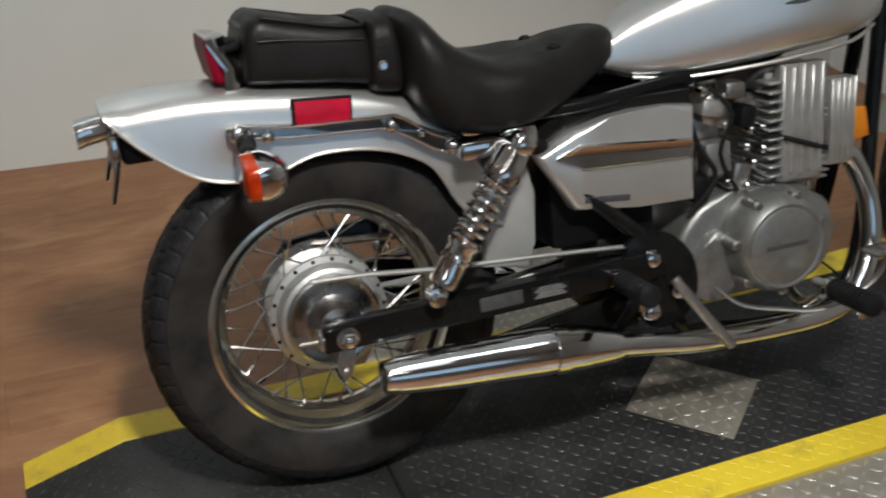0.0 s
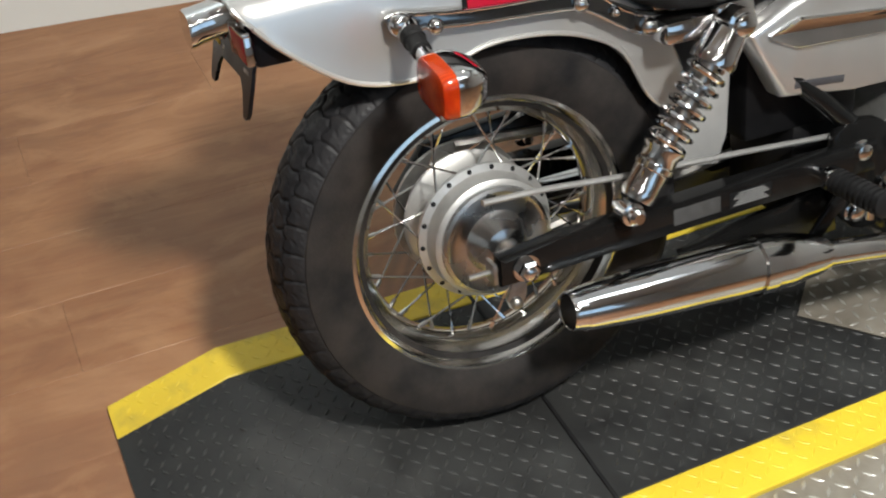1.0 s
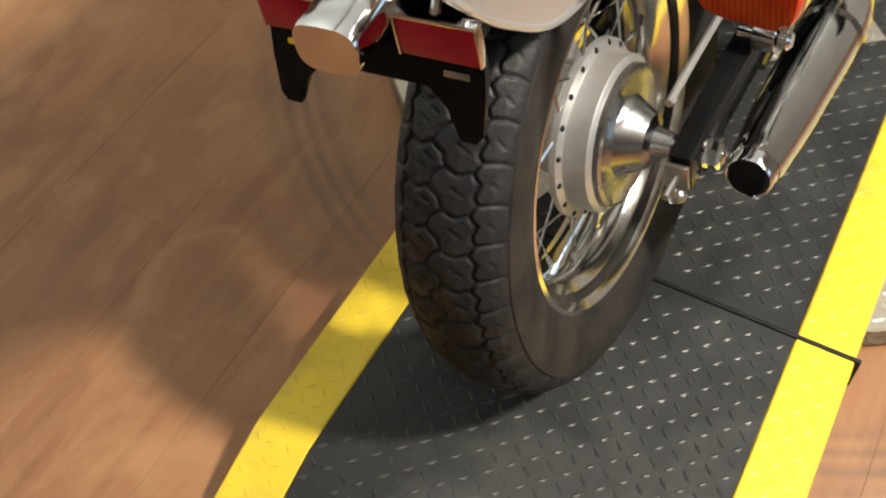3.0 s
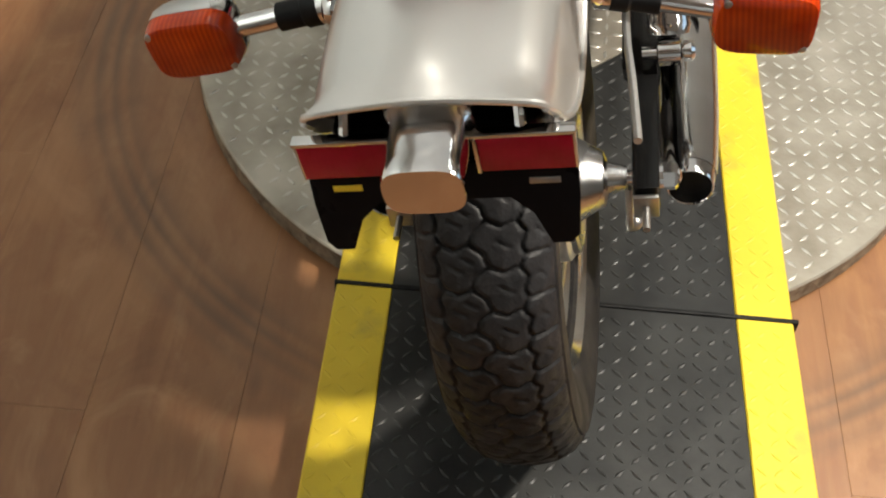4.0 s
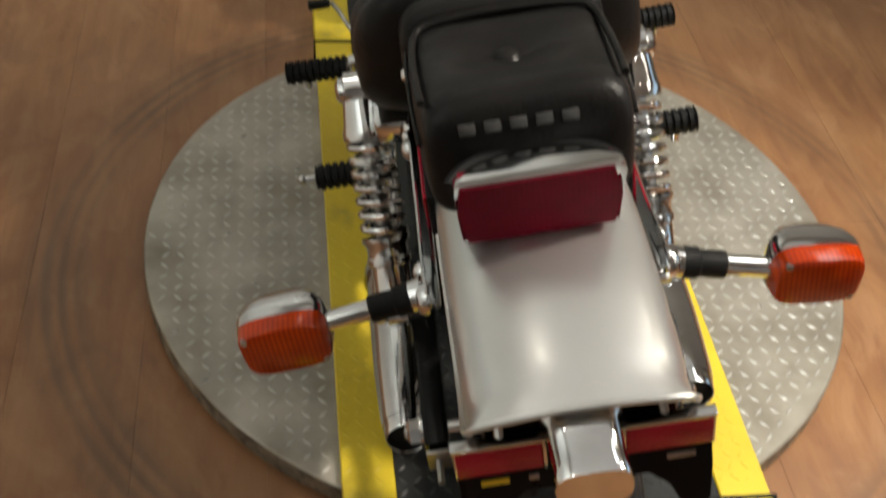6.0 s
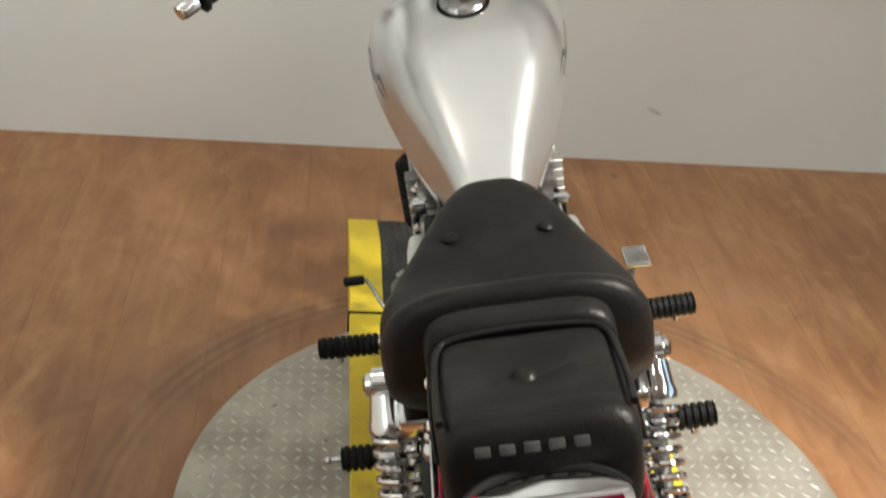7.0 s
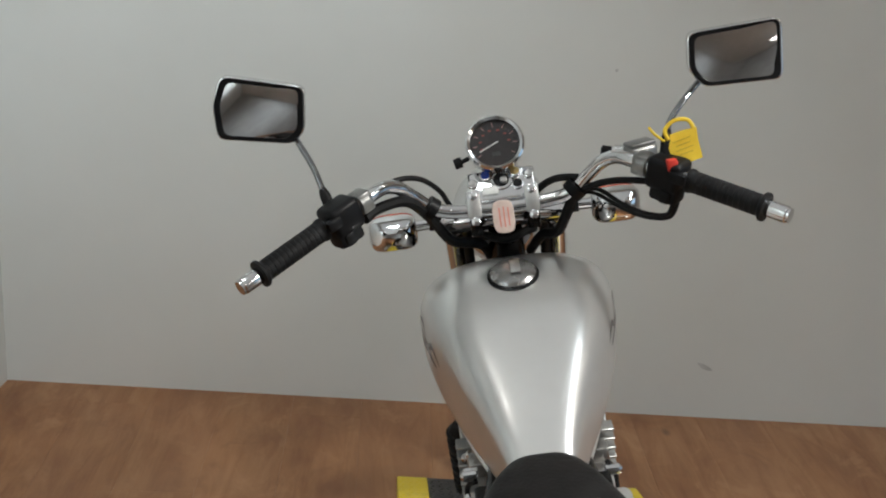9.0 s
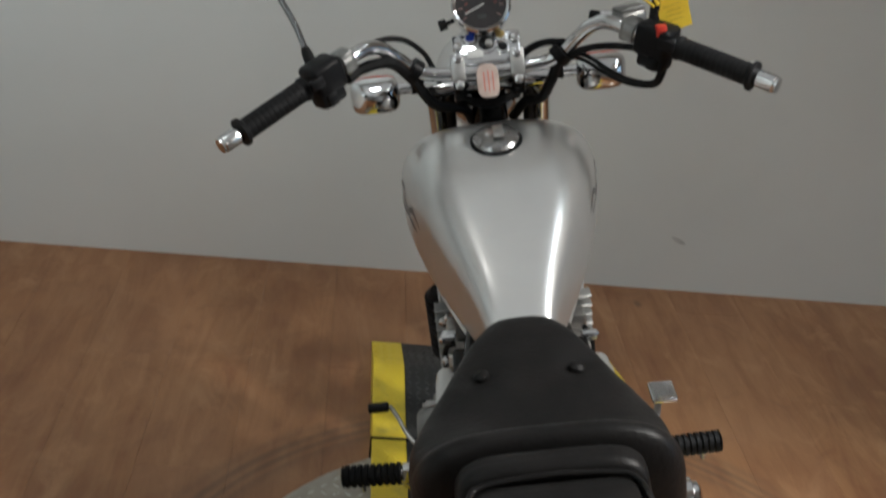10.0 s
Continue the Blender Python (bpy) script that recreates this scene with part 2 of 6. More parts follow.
base = mix(nt, base, (0.150, 0.062, 0.026), remap(nt, mottle, 0.47, 0.33, 0.0, 0.45))
base = mix(nt, base, (0.288, 0.149, 0.076), remap(nt, info.outputs["Random"], 0, 1, 0.0, 0.25))
# arcs worn into the boards round the turntable
away = nt.nodes.new("ShaderNodeVectorMath")
away.operation = "DISTANCE"
flatp = nt.nodes.new("ShaderNodeVectorMath")
flatp.operation = "MULTIPLY"
flatp.inputs[1].default_value = (1, 1, 0)
nt.links.new(geo.outputs["Position"], flatp.inputs[0])
nt.links.new(flatp.outputs[0], away.inputs[0])
away.inputs[1].default_value = (0.066, 0.642, 0)
arcs = ramp(nt, away.outputs["Value"], [(0.665, (0, 0, 0)), (0.70, (0.25, 0.25, 0.25)), (0.722, (0.7, 0.7, 0.7)), (0.732, (0.2, 0.2, 0.2)), (0.746, (0.95, 0.95, 0.95)), (0.756, (0.25, 0.25, 0.25)), (0.772, (0.9, 0.9, 0.9)), (0.784, (0.2, 0.2, 0.2)), (0.80, (0.45, 0.45, 0.45)), (0.82, (0, 0, 0))])
patchy = remap(nt, noise_tex(nt, geo.outputs["Position"], 3.0, 5), 0.30, 0.60, 0.2, 0.8)
fade = nt.nodes.new("ShaderNodeMath")
fade.operation = "MULTIPLY"
nt.links.new(arcs, fade.inputs[0])
nt.links.new(patchy, fade.inputs[1])
base = mix(nt, base, (0.105, 0.065, 0.042), fade.outputs[0])
base = mix(nt, base, (0.97, 0.90, 0.84), 1.0, "MULTIPLY")
nt.links.new(base, b.inputs["Base Color"])
nt.links.new(remap(nt, grain, 0.3, 0.7, 0.5, 0.34), b.inputs["Roughness"])
bump(nt, b, fine, 0.12, 0.0006)
# rubber mat and tread plate
MAT, nt, b = node_mat("mat_rubber", (0.02, 0.02, 0.02), 0.4, 0, 0, 0.25)
vec = coords(nt)
wear, dust, fine_n = noise_tex(nt, vec, 9, 5, 0.6), noise_tex(nt, vec, 3.2, 6, 0.62, 0.6), noise_tex(nt, vec, 260, 3)
col = ramp(nt, wear, [(0.3, (0.013, 0.013, 0.0135)), (0.7, (0.034, 0.035, 0.034))])
nt.links.new(mix(nt, col, (0.085, 0.085, 0.082), remap(nt, dust, 0.52, 0.74, 0.0, 0.55)), b.inputs["Base Color"])
nt.links.new(remap(nt, wear, 0.32, 0.68, 0.30, 0.60), b.inputs["Roughness"])
bump(nt, b, fine_n, 0.35, 0.0008)
RIMDIRT = speckled("dirty_rim", (0.10, 0.07, 0.045), (0.32, 0.27, 0.20), 0.6, 0.3, 38, 220, 0, 0.5, 0.0012)
MATY, nt, b = node_mat("mat_yellow", (0.72, 0.50, 0.02), 0.45)
vec = coords(nt)
dirt = noise_tex(nt, vec, 14, 6)
nt.links.new(mix(nt, ramp(nt, noise_tex(nt, vec, 5), [(0.3, (0.60, 0.43, 0.02)), (0.7, (0.74, 0.56, 0.03))]), (0.22, 0.17, 0.05), remap(nt, dirt, 0.56, 0.78, 0, 0.6)), b.inputs["Base Color"])
bump(nt, b, noise_tex(nt, vec, 180, 4), 0.25, 0.0008)
MATLUG = speckled("mat_lug", (0.014, 0.014, 0.014), (0.045, 0.045, 0.044), 0.41, 0, 9, 300, 0, 0.3, 0.0008, 0.12, 0.42)
PLATED = speckled("dirty_plate", (0.17, 0.15, 0.12), (0.34, 0.31, 0.26), 0.45, 0.5, 12, 160, 0, 0.3, 0.0008, 0.15)
PLATE = speckled("tread_plate", (0.22, 0.195, 0.155), (0.50, 0.465, 0.40), 0.40, 0.55, 7, 140, 0, 0.4, 0.0008, 0.13)
PLATEB = speckled("tread_plate_lug", (0.44, 0.43, 0.39), (0.62, 0.60, 0.56), 0.30, 0.7, 30, 300)
DARKGAP = speckled("dark_gap", (0.01, 0.01, 0.01), (0.02, 0.02, 0.02), 0.7, 0, 30, 300)

# ---------- mesh helpers ----------


def part(name, bm, material, parent=None, label="", angle=38):
    """Links a bmesh as one mesh object under a thing or a part."""
    bmesh.ops.recalc_face_normals(bm, faces=bm.faces)
    me = bpy.data.meshes.new(name)
    bm.to_mesh(me)
    bm.free()
    for f in me.polygons:
        f.use_smooth = True
    me.set_sharp_from_angle(angle=radians(angle))
    me.materials.append(material)
    ob = new(name, me)
    if parent is not None:
        ob.parent = parent
    if label:
        tagged(ob, label)
    return ob


def quick(name, verts, faces, material, parent=None, label=""):
    me = bpy.data.meshes.new(name)
    me.from_pydata(verts, [], faces)
    me.materials.append(material)
    ob = new(name, me)
    if parent is not None:
        ob.parent = parent
    if label:
        tagged(ob, label)
    return ob


def rings(bm, loops, closed=True, caps=True, around=False):
    """Skins a row of vertex loops."""
    vs = [[bm.verts.new(p) for p in loop] for loop in loops]
    n = len(vs[0])
    pairs = list(zip(vs, vs[1:])) + ([(vs[-1], vs[0])] if around else [])
    for a, b_ in pairs:
        for i in range(n if closed else n - 1):
            j = (i + 1) % n
            bm.faces.new((a[i], a[j], b_[j], b_[i]))
    if caps and closed and not around:
        bm.faces.new(vs[0])
        bm.faces.new(vs[-1][::-1])
    return bm


def smooth_line(pts, steps=5):
    """A Catmull-Rom line through pts."""
    p = [Vector(q) for q in pts]
    if steps <= 1 or len(p) < 3:
        return p
    out = []
    for i in range(len(p) - 1):
        a, b_, c, d = p[max(i - 1, 0)], p[i], p[i + 1], p[min(i + 2, len(p) - 1)]
        for k in range(steps):
            t = k / steps
            out.append(0.5 * ((2 * b_) + (c - a) * t + (2 * a - 5 * b_ + 4 * c - d) * t * t + (3 * b_ - a - 3 * c + d) * t ** 3))
    return out + [p[-1]]


def tube(bm, pts, r, seg=12, steps=5, flat=1.0):
    """A tube along a smoothed line; r is one radius or one for each given point."""
    line = smooth_line(pts, steps)
    n = len(line)
    if isinstance(r, (int, float)):
        rad = [r] * n
    else:
        rad = [float(np.interp(i / (n - 1) * (len(r) - 1), range(len(r)), r)) for i in range(n)]
    up = Vector((0, 0, 1))
    if abs((line[1] - line[0]).normalized().z) > 0.9:
        up = Vector((0, 1, 0))
    loops = []
    for i, p in enumerate(line):
        d = (line[min(i + 1, n - 1)] - line[max(i - 1, 0)]).normalized()
        side = d.cross(up).normalized()
        up = side.cross(d).normalized()
        loops.append([p + rad[i] * (math.cos(a) * side + flat * math.sin(a) * up) for a in (2 * math.pi * k / seg for k in range(seg))])
    return rings(bm, loops)


def lathe(bm, profile, origin=(0, 0, 0), seg=48, axis=(1, 0, 0), closed=False):
    """Turns a profile of (along, radius) round an axis."""
    ax = Vector(axis).normalized()
    s = ax.cross(Vector((0, 0, 1)) if abs(ax.z) < 0.9 else Vector((0, 1, 0))).normalized()
    t = ax.cross(s)
    o = Vector(origin)
    loops = [[o + ax * x + max(r, 1e-4) * (math.cos(a) * s + math.sin(a) * t) for a in (2 * math.pi * k / seg for k in range(seg))] for x, r in profile]
    return rings(bm, loops, caps=not closed, around=closed)


def block(bm, centre, size, bevel=0.003, turn=None, seg=2):
    """A box with rounded edges."""
    g = bmesh.ops.create_cube(bm, size=1.0)["verts"]
    m = Matrix.Translation(centre) @ (turn if turn else Matrix()) @ Matrix.Diagonal((*size, 1))
    bmesh.ops.transform(bm, matrix=m, verts=g)
    if bevel:
        bmesh.ops.bevel(bm, geom=list({e for v in g for e in v.link_edges}), offset=bevel, segments=seg, affect="EDGES", profile=0.5)
    return bm


def slab(bm, outline, x0, x1, bevel=0.003, seg=2):
    """A plate of a given (y, z) outline between x0 and x1."""
    a = [bm.verts.new((x0, y, z)) for y, z in outline]
    b_ = [bm.verts.new((x1, y, z)) for y, z in outline]
    n = len(a)
    f = [bm.faces.new(a[::-1]), bm.faces.new(b_)] + [bm.faces.new((a[i], a[(i + 1) % n], b_[(i + 1) % n], b_[i])) for i in range(n)]
    if bevel:
        e = [e for e in f[0].edges] + [e for e in f[1].edges]
        bmesh.ops.bevel(bm, geom=e, offset=bevel, segments=seg, affect="EDGES", profile=0.5)
    return bm


def round_outline(pts, steps=4):
    """A closed smooth outline through 2D points."""
    p = [Vector((*q, 0)) for q in pts]
    n, out = len(p), []
    for i in range(n):
        a, b_, c, d = p[i - 1], p[i], p[(i + 1) % n], p[(i + 2) % n]
        for k in range(steps):
            t = k / steps
            v = 0.5 * ((2 * b_) + (c - a) * t + (2 * a - 5 * b_ + 4 * c - d) * t * t + (3 * b_ - a - 3 * c + d) * t ** 3)
            out.append((v.x, v.y))
    return out


def lerp(table, x):
    """Row of values at x, from a table of (x, values...)."""
    xs = [r[0] for r in table]
    return [float(np.interp(x, xs, [r[k] for r in table])) for k in range(1, len(table[0]))]


def curve_at(table, x):
    """As lerp, but smooth."""
    xs = [r[0] for r in table]
    i = max(0, min(len(xs) - 2, int(np.searchsorted(xs, x)) - 1))
    t = (x - xs[i]) / (xs[i + 1] - xs[i])
    out = []
    for k in range(1, len(table[0])):
        v = [r[k] for r in table]
        m0 = (v[i + 1] - v[max(i - 1, 0)]) / (xs[i + 1] - xs[max(i - 1, 0)])
        m1 = (v[min(i + 2, len(v) - 1)] - v[i]) / (xs[min(i + 2, len(v) - 1)] - xs[i])
        h = xs[i + 1] - xs[i]
        out.append((2 * t ** 3 - 3 * t * t + 1) * v[i] + (t ** 3 - 2 * t * t + t) * h * m0 + (3 * t * t - 2 * t ** 3) * v[i + 1] + (t ** 3 - t * t) * h * m1)
    return out


def ball(bm, c, r, seg=12, squash=(1, 1, 1)):
    g = bmesh.ops.create_uvsphere(bm, u_segments=seg, v_segments=max(6, seg // 2), radius=r)["verts"]
    bmesh.ops.transform(bm, matrix=Matrix.Translation(c) @ Matrix.Diagonal((*squash, 1)), verts=g)
    return bm


def lugs(spans, pitch, size, z, inside):
    """Raised lozenges of tread plate on a square net, every second one turned: vertices and faces."""
    verts, faces = [], []
    (x0, x1), (y0, y1) = spans
    ln, wd, ht = size
    for i in range(int((x1 - x0) / pitch) + 1):
        for j in range(int((y1 - y0) / pitch) + 1):
            x, y = x0 + (i + 0.5) * pitch, y0 + (j + 0.5) * pitch
            if not inside(x, y):
                continue
            a = math.radians(45 if (i + j) % 2 else -45)
            ca, sa, zz = math.cos(a), math.sin(a), z(x, y)
            k = len(verts)
            for u, v, w in ((-ln, 0, 0), (0, -wd, 0), (ln, 0, 0), (0, wd, 0), (-ln * 0.45, 0, ht), (ln * 0.45, 0, ht)):
                verts.append((x + u * ca - v * sa, y + u * sa + v * ca, zz - 0.0002 + w))
            faces += [(k, k + 1, k + 4), (k + 1, k + 5, k + 4), (k + 1, k + 2, k + 5), (k + 2, k + 3, k + 5), (k + 3, k + 4, k + 5), (k + 3, k, k + 4)]
    return verts, faces


# ---------- the room ----------
WALL_Y = 2.112       # wall ahead of the motorcycle
RIGHT_X, BACK_Y, CEIL_Z = 3.9, -4.8, 2.68


def left_x(y):
    """The left wall runs slightly askew."""
    return -1.335 - (WALL_Y - y) * 0.098


def wall_slab(name, label, corners, thick):
    """An upright wall from (x, y) to (x, y), thickened to its outer side, with a soft lower edge."""
    (xa, ya), (xb, yb) = corners
    d = Vector((xb - xa, yb - ya, 0)).normalized()
    nrm = Vector((d.y, -d.x, 0)) * thick
    bm = bmesh.new()
    lo, hi = 0.0, CEIL_Z
    a, b_ = Vector((xa, ya, 0)), Vector((xb, yb, 0))
    rings(bm, [[p + Vector((0, 0, z)) for p in (a, b_, b_ + nrm, a + nrm)] for z in (lo, hi)])
    ob = part(name, bm, WALL)
    return tagged(ob, label, "wall", kind="structure")


wall_slab("wall_north", "plain off-white painted wall with faint scuffs", ((RIGHT_X, WALL_Y), (left_x(WALL_Y), WALL_Y)), 0.12)
wall_slab("wall_west", "plain off-white painted wall beside the motorcycle", ((left_x(WALL_Y), WALL_Y), (left_x(BACK_Y), BACK_Y)), 0.12)
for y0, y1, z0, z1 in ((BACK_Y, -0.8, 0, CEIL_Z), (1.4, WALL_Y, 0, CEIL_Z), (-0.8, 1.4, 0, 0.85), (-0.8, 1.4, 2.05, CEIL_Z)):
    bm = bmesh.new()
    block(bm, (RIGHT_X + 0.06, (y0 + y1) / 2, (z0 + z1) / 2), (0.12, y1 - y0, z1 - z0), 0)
    tagged(part("wall_east", bm, DIMWALL), "unseen plain wall round a window, greyed to dim the room", "wall", kind="structure")
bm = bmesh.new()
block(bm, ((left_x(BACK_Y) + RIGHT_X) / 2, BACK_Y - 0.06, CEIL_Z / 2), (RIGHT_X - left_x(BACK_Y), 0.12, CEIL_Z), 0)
tagged(part("wall_south", bm, DIMWALL), "unseen plain wall behind the motorcycle, greyed to dim the room", "wall", kind="structure")
bm = bmesh.new()
block(bm, ((RIGHT_X + left_x(BACK_Y)) / 2, (WALL_Y + BACK_Y) / 2, CEIL_Z + 0.05), (RIGHT_X - left_x(BACK_Y) + 0.4, WALL_Y - BACK_Y + 0.3, 0.1), 0)
tagged(part("ceiling", bm, CEIL), "plain off-white painted ceiling", "ceiling", kind="structure")
# floor slab under the boards
bm = bmesh.new()
block(bm, ((RIGHT_X + left_x(BACK_Y)) / 2, (WALL_Y + BACK_Y) / 2, -0.07), (RIGHT_X - left_x(BACK_Y) + 0.3, WALL_Y - BACK_Y + 0.24, 0.12), 0)
FLOOR = tagged(part("floor", bm, DARKGAP), "warm tan wood-look board floor with scuff marks", "floor", kind="structure")

# faint smudges on the wall ahead
for x, z, w, h, tilt in ((0.62, 0.16, 0.030, 0.007, -25), (0.26, 0.985, 0.005, 0.005, 0)):
    bm = bmesh.new()
    out = round_outline([(math.cos(a) * w * (0.8 + 0.3 * math.sin(3 * a)), math.sin(a) * h) for a in (k * math.pi / 4 for k in range(8))], 3)
    bm.faces.new([bm.verts.new((x + u * math.cos(radians(tilt)) - v * math.sin(radians(tilt)), WALL_Y - 0.0015, z + u * math.sin(radians(tilt)) + v * math.cos(radians(tilt)))) for u, v in out])
    tagged(part("wall_smudge", bm, SMUDGE), "small grey scuff on the painted wall", "scuff", kind="structure")

# ---------- turntable, mats ----------
CX, CY, DISC_R = 0.055, 0.644, 0.600
DISC_Z, MAT_Z = 0.041, 0.0518
XL, XLI, XRI, XR = -0.243, -0.169, 0.287, 0.362
Y0, YK, Y1, Y2, YK2, Y3 = -0.541, -0.358, 0.0685, 1.216, 1.50, 1.69

turntable = tagged(new("turntable"), "round aluminium tread-plate turntable lying on the floor", "turntable")
bm = bmesh.new()
lathe(bm, [(0.004, DISC_R - 0.006), (0.006, DISC_R), (DISC_Z - 0.002, DISC_R), (DISC_Z, DISC_R - 0.002), (DISC_Z, 0.001)], (CX, CY, 0), 128, (0, 0, 1))
part("deck", bm, PLATE, turntable, "worn dull aluminium deck")
v, f = lugs(((CX - DISC_R, CX + DISC_R), (CY - DISC_R, CY + DISC_R)), 0.0245, (0.0115, 0.0036, 0.0010), lambda x, y: DISC_Z,
            lambda x, y: math.hypot(x - CX, y - CY) < DISC_R - 0.012 and not XL + 0.004 < x < XR - 0.004)
tagged(quick("tread_relief", v, f, PLATEB, turntable, "raised tread lozenges"), kind="stuff")
# lugs on the rim band
v, f = [], []
for i in range(150):
    for j in range(2):
        a = 2 * math.pi * (i + 0.5 * j) / 150
        z = 0.013 + 0.016 * j
        k = len(v)
        s = 1 if (i + j) % 2 else -1
        for u, w, h in ((-0.008, -0.006 * s, 0), (0.003, -0.002, 0), (0.008, 0.006 * s, 0), (-0.003, 0.002, 0), (0, 0, 0.0014)):
            r, t = DISC_R + 0.0007 + h, a + u / DISC_R
            v.append((CX + r * math.cos(t), CY + r * math.sin(t), z + w))
        f += [(k, k + 1, k + 4), (k + 1, k + 2, k + 4), (k + 2, k + 3, k + 4), (k + 3, k, k + 4)]
tagged(quick("rim_relief", v, f, RIMDIRT, turntable, "raised tread lozenges on the rim"), kind="stuff")
bm = bmesh.new()
lathe(bm, [(0.0002, DISC_R - 0.03), (0.004, DISC_R - 0.03), (0.004, DISC_R - 0.015), (0.0002, DISC_R - 0.015)], (CX, CY, 0), 96, (0, 0, 1), closed=True)
part("base_ring", bm, BLACK, turntable)
bm = bmesh.new()
lathe(bm, [(0.0065, DISC_R - 0.002), (0.0065, DISC_R + 0.0008), (DISC_Z - 0.003, DISC_R + 0.0008), (DISC_Z - 0.0022, DISC_R - 0.002)], (CX, CY, 0), 128, (0, 0, 1), closed=True)
part("rim_band", bm, RIMDIRT, turntable, "grubby brown-stained rim")


def rubber_mat(ya, yb, top, label, gap_end):
    """One length of black rubber runway with yellow borders; top(y) is its height."""
    thing = tagged(new("rubber_mat"), label, "mat", "runway mats")
    thing.location = (0, 0, 0)
    ys = sorted({ya, yb} | {y for y in (YK, YK2) if ya < y < yb} | {ya + (yb - ya) * k / 8 for k in range(9)})

    def strip(x0, x1, lift):
        bm = bmesh.new()
        loops = []
        for y in ys:
            z = top(y) + lift
            lo = max(0.0006, DISC_Z + 0.0004 if Y1 <= ya and yb <= Y2 else 0.0006)
            e = 0.002
            loops.append([(x0, y, lo), (x1, y, lo), (x1, y, z - e), (x1 - e, y, z), (x0 + e, y, z), (x0, y, z - e)])
        rings(bm, loops)
        return bm
    part("body", strip(XLI, XRI, 0.0), MAT, thing, "black rubber with raised lozenges")
    for x0, x1 in ((XL, XLI), (XRI, XR)):
        part("border", strip(x0, x1, 0.0008), MATY, thing, "yellow rubber border")

    def flat(y):
        return top(y)
    v, f = lugs(((XLI, XRI), (ya, yb)), 0.0205, (0.0104, 0.0033, 0.0016), lambda x, y: flat(y), lambda x, y: XLI + 0.01 < x < XRI - 0.01 and ya + 0.012 < y < yb - 0.012)
    tagged(quick("tread_relief", v, f, MATLUG, thing, "raised rubber lozenges"), kind="stuff")
    for x0, x1 in ((XL, XLI), (XRI, XR)):
        v, f = lugs(((x0, x1), (ya, yb)), 0.0205, (0.0105, 0.0030, 0.0011), lambda x, y: flat(y) + 0.0008, lambda x, y: x0 + 0.009 < x < x1 - 0.009 and ya + 0.012 < y < yb - 0.012)
        tagged(quick("border_relief", v, f, MATY, thing, "raised yellow lozenges"), kind="stuff")
    return thing


rubber_mat(Y0, Y1 - 0.0032, lambda y: float(np.interp(y, [Y0, YK, Y1], [0.008, 0.0605, MAT_Z])), "black rubber ramp with yellow borders behind the turntable", 0)
rubber_mat(Y1 + 0.0032, Y2 - 0.0032, lambda y: MAT_Z, "black rubber runway with yellow borders across the turntable", 0)
rubber_mat(Y2 + 0.0032, Y3, lambda y: float(np.interp(y, [Y2, YK2, Y3], [MAT_Z, 0.0605, 0.008])), "black rubber ramp with yellow borders ahead of the turntable", 0)
# black edging strips at the joints
for y, nm in ((Y1, "joint_strip"), (Y2, "joint_strip")):
    bm = bmesh.new()
    block(bm, ((XL + XR) / 2 + 0.002, y, 0.0285), (XR - XL + 0.010, 0.0058, 0.0535), 0.001)
    tagged(part(nm, bm, RUBBER), "black rubber strip in the joint between the mats", "strip", "joint strips")

# loose square of tread plate on the mat
plate = tagged(new("metal_plate"), "dirty square of aluminium tread plate lying on the mat", "plate")
plate.matrix_world = pose(0.104, 0.675, MAT_Z + 0.0016, 0, 0, 42.5)
bm = bmesh.new()
block(bm, (0, 0, 0.0015), (0.205, 0.198, 0.003), 0.0008)
part("sheet", bm, PLATED, plate)
v, f = lugs(((-0.1, 0.1), (-0.1, 0.1)), 0.0245, (0.0115, 0.0036, 0.0012), lambda x, y: 0.003, lambda x, y: abs(x) < 0.092 and abs(y) < 0.09)
tagged(quick("tread_relief", v, f, PLATEB, plate), kind="stuff")

# ---------- the motorcycle ----------
AX = 0.3026          # height of the rear axle over the tyre's foot
motorcycle = tagged(new("motorcycle"), "silver cruiser motorcycle with black seats, leaning on its side stand", "motorcycle")
motorcycle.matrix_world = pose(0.046, 0, MAT_Z, 0, -12.264, -1.387)


def mirrored(fn, name, material, label=""):
    """The same part on the right and on the left."""
    for s in (1, -1):
        bm = bmesh.new()
        fn(bm, s)
        part(name, bm, material, motorcycle, label)


